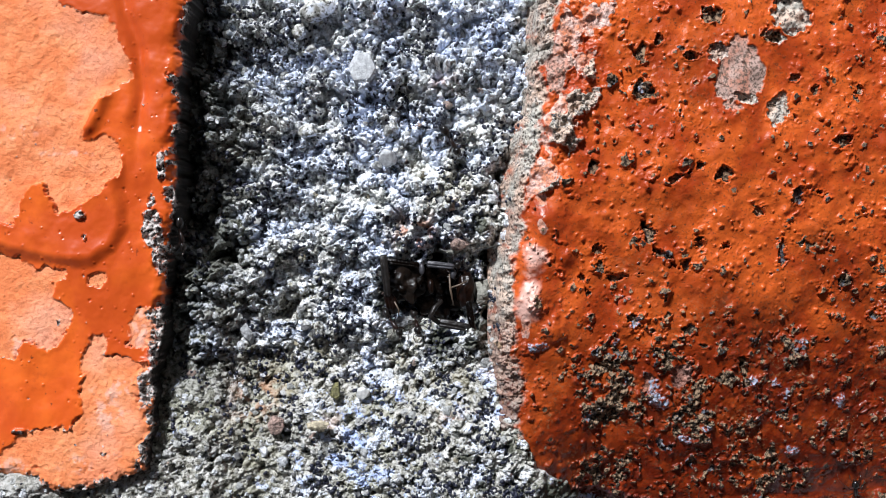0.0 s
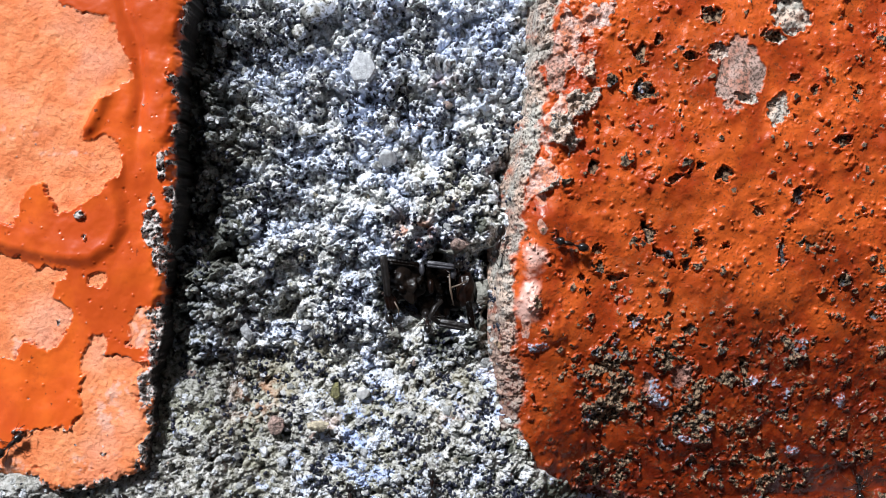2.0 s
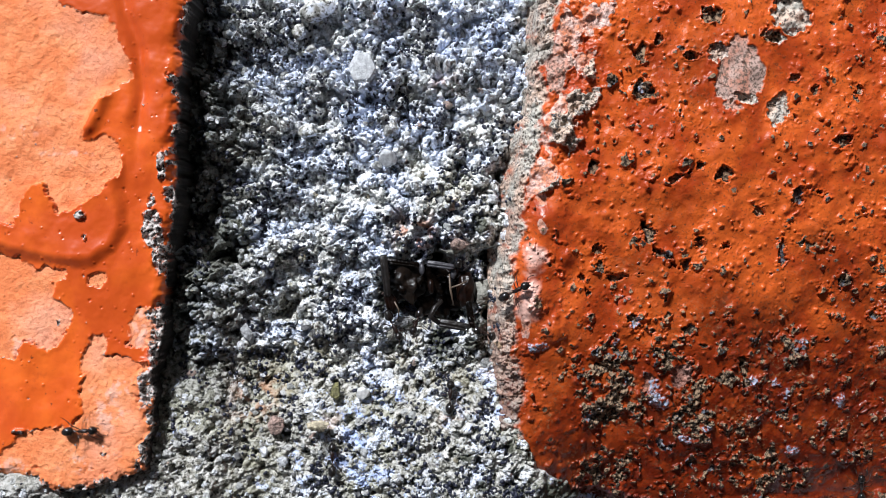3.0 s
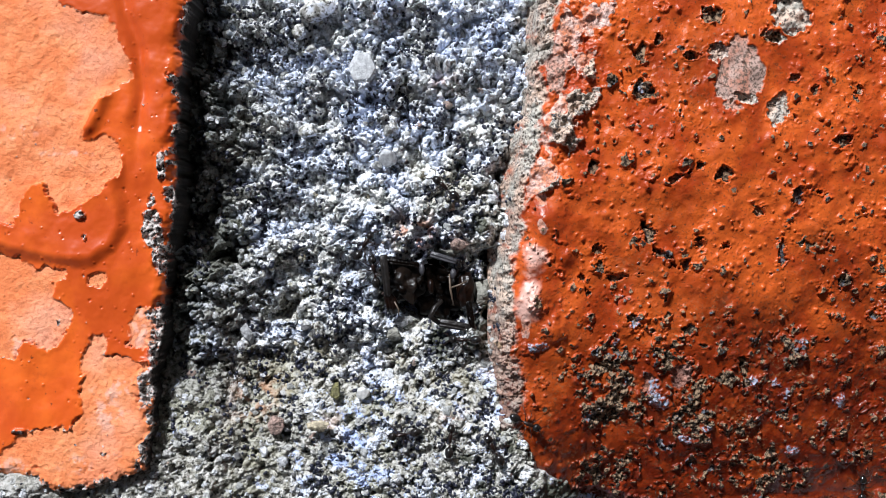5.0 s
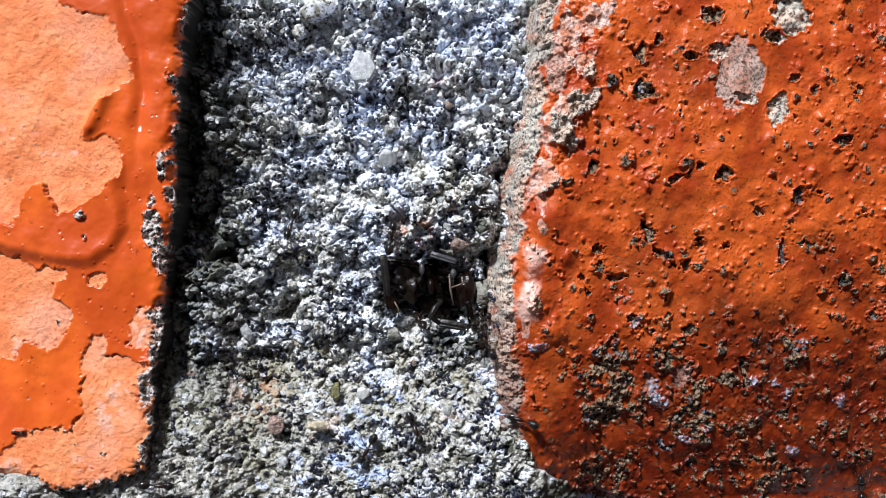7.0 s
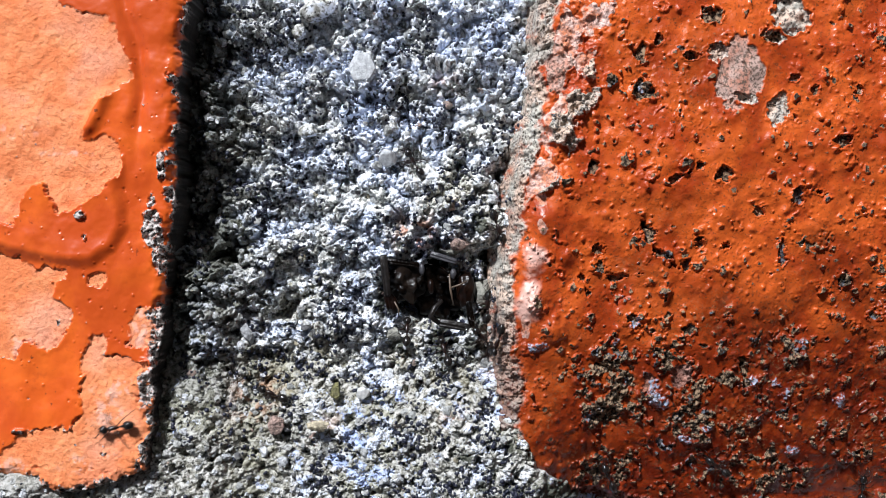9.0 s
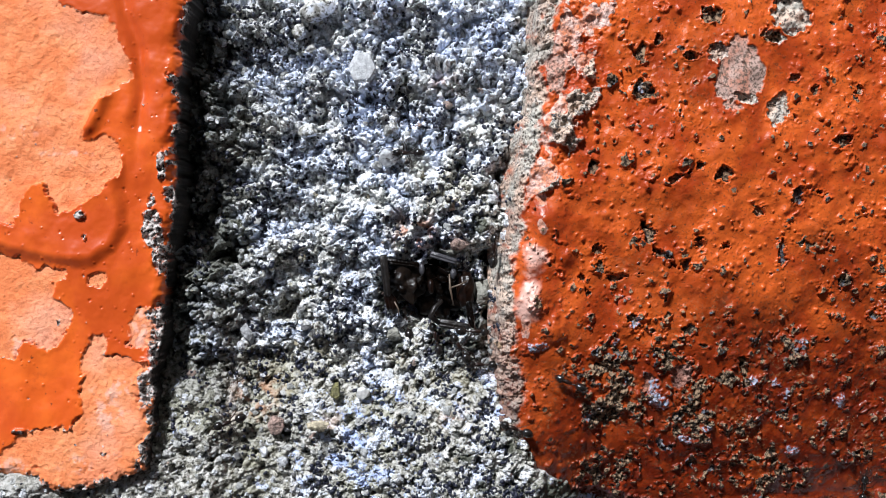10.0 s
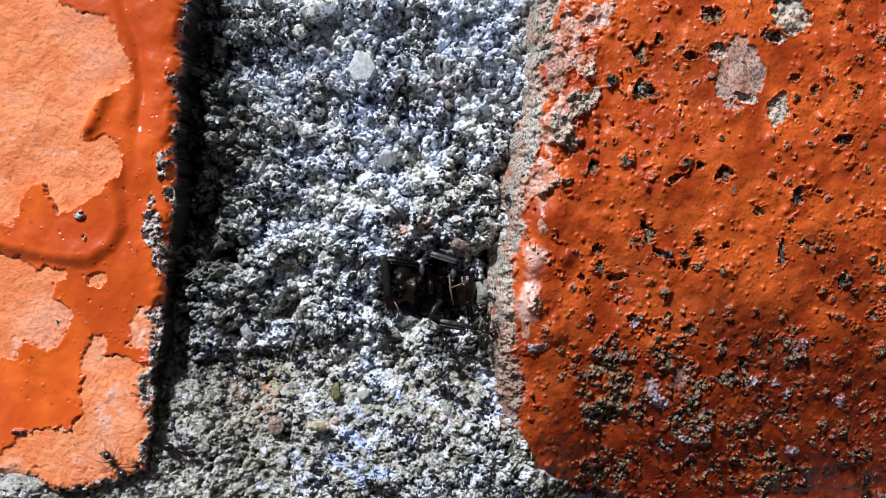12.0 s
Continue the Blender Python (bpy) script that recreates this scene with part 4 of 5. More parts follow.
for k, (row, mat) in enumerate(zip([(-4.63, 10.21, 0.95, 1.05, 0.55, 10), (-3.15, 5.25, 0.558, 0.558, 0.4, 0), (-6.11, -8.18, 0.296, 0.657, 0.28, -12), (-4.63, -8.24, 0.427, 0.394, 0.3, 0), (2.27, -2.5, 0.69, 0.919, 0.75, 0), (-7.03, -10.01, 0.722, 0.328, 0.3, 0), (-9.52, -10.08, 0.493, 0.558, 0.35, 0), (-2.79, -4.93, 0.427, 0.427, 0.3, 0), (-2.43, -4.27, 0.493, 0.263, 0.25, -10), (-11.2, -4.89, 0.361, 0.657, 0.35, 25), (0.92, 0.3, 0.591, 0.427, 0.5, -15), (0.69, -0.03, 0.525, 0.328, 0.4, 20), (-7.3, 13.9, 1.15, 0.95, 0.9, 30), (-7.8, 6.8, 0.55, 0.45, 0.5, 0), (-8.3, 12.6, 0.5, 0.45, 0.5, 40)], (STONE_LIGHT, STONE_LIGHT, STONE_OLIVE, STONE_PALE, STONE_DULL, STONE_TAN, STONE_PINK, STONE_DULL, STONE_GREY, STONE_GREY, STONE_PINK, STONE_DULL, MORTAR, MORTAR, MORTAR))):
    pebble(*row, mat, k + 3, sink=0.1 if k == 0 else 0.75 if k in (4, 10, 11) else 0.95 if k == 6 else 0.45, flat=1.0 if k == 0 else 0.0, rise=0.45 if k in (0, 1, 4, 10) else 0.3 if k > 11 else 0.0)


# ---- creatures ----
def part(name, bm, mat, parent, label="", at=None):
    """Links a bmesh as one mesh under its thing."""
    for f in bm.faces:
        f.smooth = True
    me = bpy.data.meshes.new(name)
    bm.to_mesh(me)
    bm.free()
    me.materials.append(mat)
    ob = new(name, me)
    ob.parent = parent
    if at is not None:
        ob.matrix_basis = at
    return tagged(ob, label)


def blob(c, r, turn=(0, 0, 0), rough=0.0, sub=3, taper=0.0):
    bm = bmesh.new()
    bmesh.ops.create_icosphere(bm, subdivisions=sub, radius=1)
    m = Euler([radians(a) for a in turn]).to_matrix()
    for v in bm.verts:
        p = v.co * (1 + rough * noise.noise(v.co * 2.3 + Vector(c)))
        k = 1 + taper * v.co.x
        v.co = (Vector(c) + m @ Vector((p.x * r[0], p.y * r[1] * k, p.z * r[2] * k))) * MM
    return bm


def tube(points, radii, sides=7):
    """A tapering limb along points, with rounded ends."""
    bm = bmesh.new()
    pts = [Vector(p) for p in points]
    rings = []
    for k, p in enumerate(pts):
        way = (pts[min(k + 1, len(pts) - 1)] - pts[max(k - 1, 0)]).normalized()
        q = way.to_track_quat('Z', 'Y').to_matrix()
        rings.append([bm.verts.new((p + q @ Vector((math.cos(a), math.sin(a), 0)) * radii[k]) * MM)
                      for a in [2 * math.pi * s / sides for s in range(sides)]])
    for a, b in zip(rings, rings[1:]):
        for s in range(sides):
            bm.faces.new((a[s], a[(s + 1) % sides], b[(s + 1) % sides], b[s]))
    bm.faces.new(rings[0][::-1]), bm.faces.new(rings[-1])
    return bm


def ant_leg(side, reach, ahead):
    """One leg from its hip: up to the knee, down to the foot."""
    knee = Vector((ahead * 0.35, side * 0.42 * reach, 0.18))
    ankle = Vector((ahead * 0.75, side * 0.80 * reach, -0.22))
    toe = Vector((ahead * 1.05, side * 1.02 * reach, -0.36))
    return tube([(0, 0, 0), knee * 0.5, knee, knee.lerp(ankle, 0.5), ankle, toe], [0.028, 0.034, 0.023, 0.024, 0.015, 0.008])


HIPS = [(0.26, 0.9, 0.75), (0.06, 1.05, -0.05), (-0.12, 1.1, -0.85)]


def build_ant():
    ant = new("ant")  # forward is +x
    ant.scale = (0.86, 0.86, 0.86)
    head = part("head", blob((0.74, 0, 0.46), (0.30, 0.27, 0.22), (0, 14, 0), 0.05, 3, -0.18), ANT_BLACK, ant)
    part("thorax", blob((0.12, 0, 0.42), (0.40, 0.145, 0.17), (0, -4, 0), 0.12, 3, 0.22), ANT_BROWN, ant)
    part("petiole", blob((-0.40, 0, 0.38), (0.15, 0.075, 0.10), (0, 0, 0), 0.2, 2), ANT_BROWN, ant)
    part("gaster", blob((-0.86, 0, 0.42), (0.40, 0.29, 0.28), (0, 8, 0), 0.04, 3, 0.12), ANT_BLACK, ant)
    for side in (-1, 1):
        part("antenna", tube([(0.92, side * 0.10, 0.52), (1.16, side * 0.34, 0.66), (1.32, side * 0.40, 0.5), (1.52, side * 0.36, 0.32)],
                             [0.022, 0.024, 0.026, 0.030]), ANT_BROWN, head)
        part("mandible", tube([(0.96, side * 0.12, 0.38), (1.06, side * 0.10, 0.34), (1.12, side * 0.02, 0.32)], [0.045, 0.035, 0.012]), ANT_BROWN, head)
    for side in (-1, 1):
        for hx, reach, ahead in HIPS:
            part("leg", ant_leg(side, reach, ahead), ANT_BROWN, ant, at=Matrix.Translation(Vector((hx, side * 0.10, 0.36)) * MM))
    return tagged(ant, "small glossy black ant with red-brown thorax", "ant", "foraging ants")


# ---- dead beetle lying in the hole ----
BEETLE = (-0.79, -2.43, -3.00)


def bar(a, b, r, thick=0.6):
    """A grooved, flattened limb from a to b."""
    a, b = Vector(a), Vector(b)
    bm = tube([a, a.lerp(b, 0.05), a.lerp(b, 0.3), a.lerp(b, 0.7), a.lerp(b, 0.95), b], [r * 0.6, r * 0.95, r, r * 0.92, r * 0.85, r * 0.5], 28)
    mid = (a + b) / 2
    side = (b - a).cross(Vector((0, 0, 1))).normalized()
    for v in bm.verts:
        p = v.co / MM - mid
        across = p.dot(side)
        groove = r * (0.30 * math.exp(-((across - 0.25 * r) / (0.22 * r)) ** 2) + 0.12 * math.exp(-((across + 0.45 * r) / (0.20 * r)) ** 2)) if p.z > 0 else 0
        v.co = (mid + Vector((p.x, p.y, p.z * thick - groove))) * MM
    return bm


def build_beetle():
    """Dead beetle on its back in the hole, legs folded into a square."""
    b = tagged(new("dead_beetle"), "dead dark brown beetle with folded legs in mortar hole", "dead beetle")
    b.matrix_world = pose(*[c * MM for c in BEETLE])
    part("abdomen", blob((-1.45, 0.62, -0.55), (1.05, 1.25, 0.62), (0, 0, 8), 0.5, 5), BEETLE_BODY, b, "brown wrinkled membrane")
    part("thorax", blob((0.55, 0.25, -1.35), (1.85, 1.8, 0.7), (0, 0, -4), 0.6, 5), BEETLE_DARK, b)
    part("head", blob((2.12, 0.05, -0.05), (0.58, 1.05, 0.62), (0, 0, 0), 0.22, 4), BEETLE_RED, b, "amber-brown glossy head capsule")
    part("wing_case", blob((-2.15, -0.75, 0.25), (0.36, 0.62, 0.40), (0, 0, 20), 0.2, 3), BEETLE_RED, b, "amber-brown glossy shell edge")
    part("mouthpart", blob((0.10, 0.26, 0.45), (0.20, 0.42, 0.22), (0, 0, 6), 0.1, 3), BEETLE_RED, b)
    part("mouthpart", blob((1.38, 1.0, 0.5), (0.19, 0.30, 0.16), (0, 0, 0), 0.1, 3), BEETLE_LIGHT, b)
    for k, (u, v, r) in enumerate(((-1.9, 1.0, 0.42), (-1.2, 1.35, 0.36), (-0.55, 0.55, 0.38), (-1.6, 0.1, 0.40), (0.75, 0.7, 0.36), (0.55, -0.15, 0.30), (1.5, 0.45, 0.34))):
        part("body_plate", blob((u, v, -0.25), (r, r * 0.7, 0.30), (20 * (k % 3 - 1), 15, 40 * k), 0.25, 3), BEETLE_DARK, b)
    part("palp", blob((-0.42, 1.25, 0.5), (0.17, 0.36, 0.18), (0, 0, 5), 0.1, 3), BEETLE_LIGHT, b, "grey blade-shaped palp")
    part("leg", bar((-2.65, 2.10, 0.75), (-2.38, -0.30, 0.7), 0.23), BEETLE_GREY, b)
    part("leg", bar((-2.42, -0.10, 0.62), (-2.22, -1.05, 0.5), 0.26), BEETLE_RED, b, "amber-brown leg joint")
    part("leg", bar((-2.5, 1.75, 0.25), (-0.6, 1.50, 0.15), 0.20), BEETLE_DARK, b)
    top = part("leg", bar((-0.80, 0.0, 0.0), (0.80, 0.0, 0.0), 0.20), BEETLE_LIGHT, b, "pale grey loose leg")
    shin = part("leg", bar((2.25, -0.55, 0.75), (2.5, -2.35, 0.7), 0.19), BEETLE_DARK, b)
    part("leg", bar((0.55, -1.78, 0.8), (2.35, -2.1, 0.8), 0.26), BEETLE_GREY, b)
    part("leg", tube([(0.75, -0.55, 0.5), (0.30, -0.95, 0.8), (0.05, -1.45, 0.9), (0.55, -1.8, 0.8)], [0.10, 0.15, 0.17, 0.14], 10), BEETLE_GREY, b)
    part("tarsus", tube([(1.15, 1.0, 0.65), (1.2, 0.2, 0.72), (1.4, -0.85, 0.6)], [0.05, 0.075, 0.04]), BEETLE_PALE, b, "pale thin foot")
    part("tarsus", tube([(1.25, 0.2, 0.75), (1.75, 0.38, 0.8), (2.15, 0.6, 0.7)], [0.06, 0.05, 0.03]), BEETLE_PALE, b, "pale thin foot")
    part("tarsus", tube([(-2.0, -0.6, 0.7), (-1.75, -1.05, 0.65), (-1.8, -1.4, 0.5)], [0.05, 0.05, 0.03]), BEETLE_PALE, b, "pale thin foot")
    part("tarsus", tube([(2.3, -1.5, 0.75), (2.6, -2.0, 0.6), (2.75, -2.45, 0.4)], [0.06, 0.05, 0.03]), BEETLE_GREY, shin)
    return b, top


beetle, loose_leg = build_beetle()


# ---- walking ----
def stand(x, y, heading, lift=0.0):
    z, n = footing(x, y)
    f = Vector((math.cos(radians(heading)), math.sin(radians(heading)), 0))
    f = (f - n * f.dot(n)).normalized()
    s = n.cross(f)
    m = Matrix((f, s, n)).transposed().to_4x4()
    m.translation = Vector((x, y, z + lift)) * MM
    return m


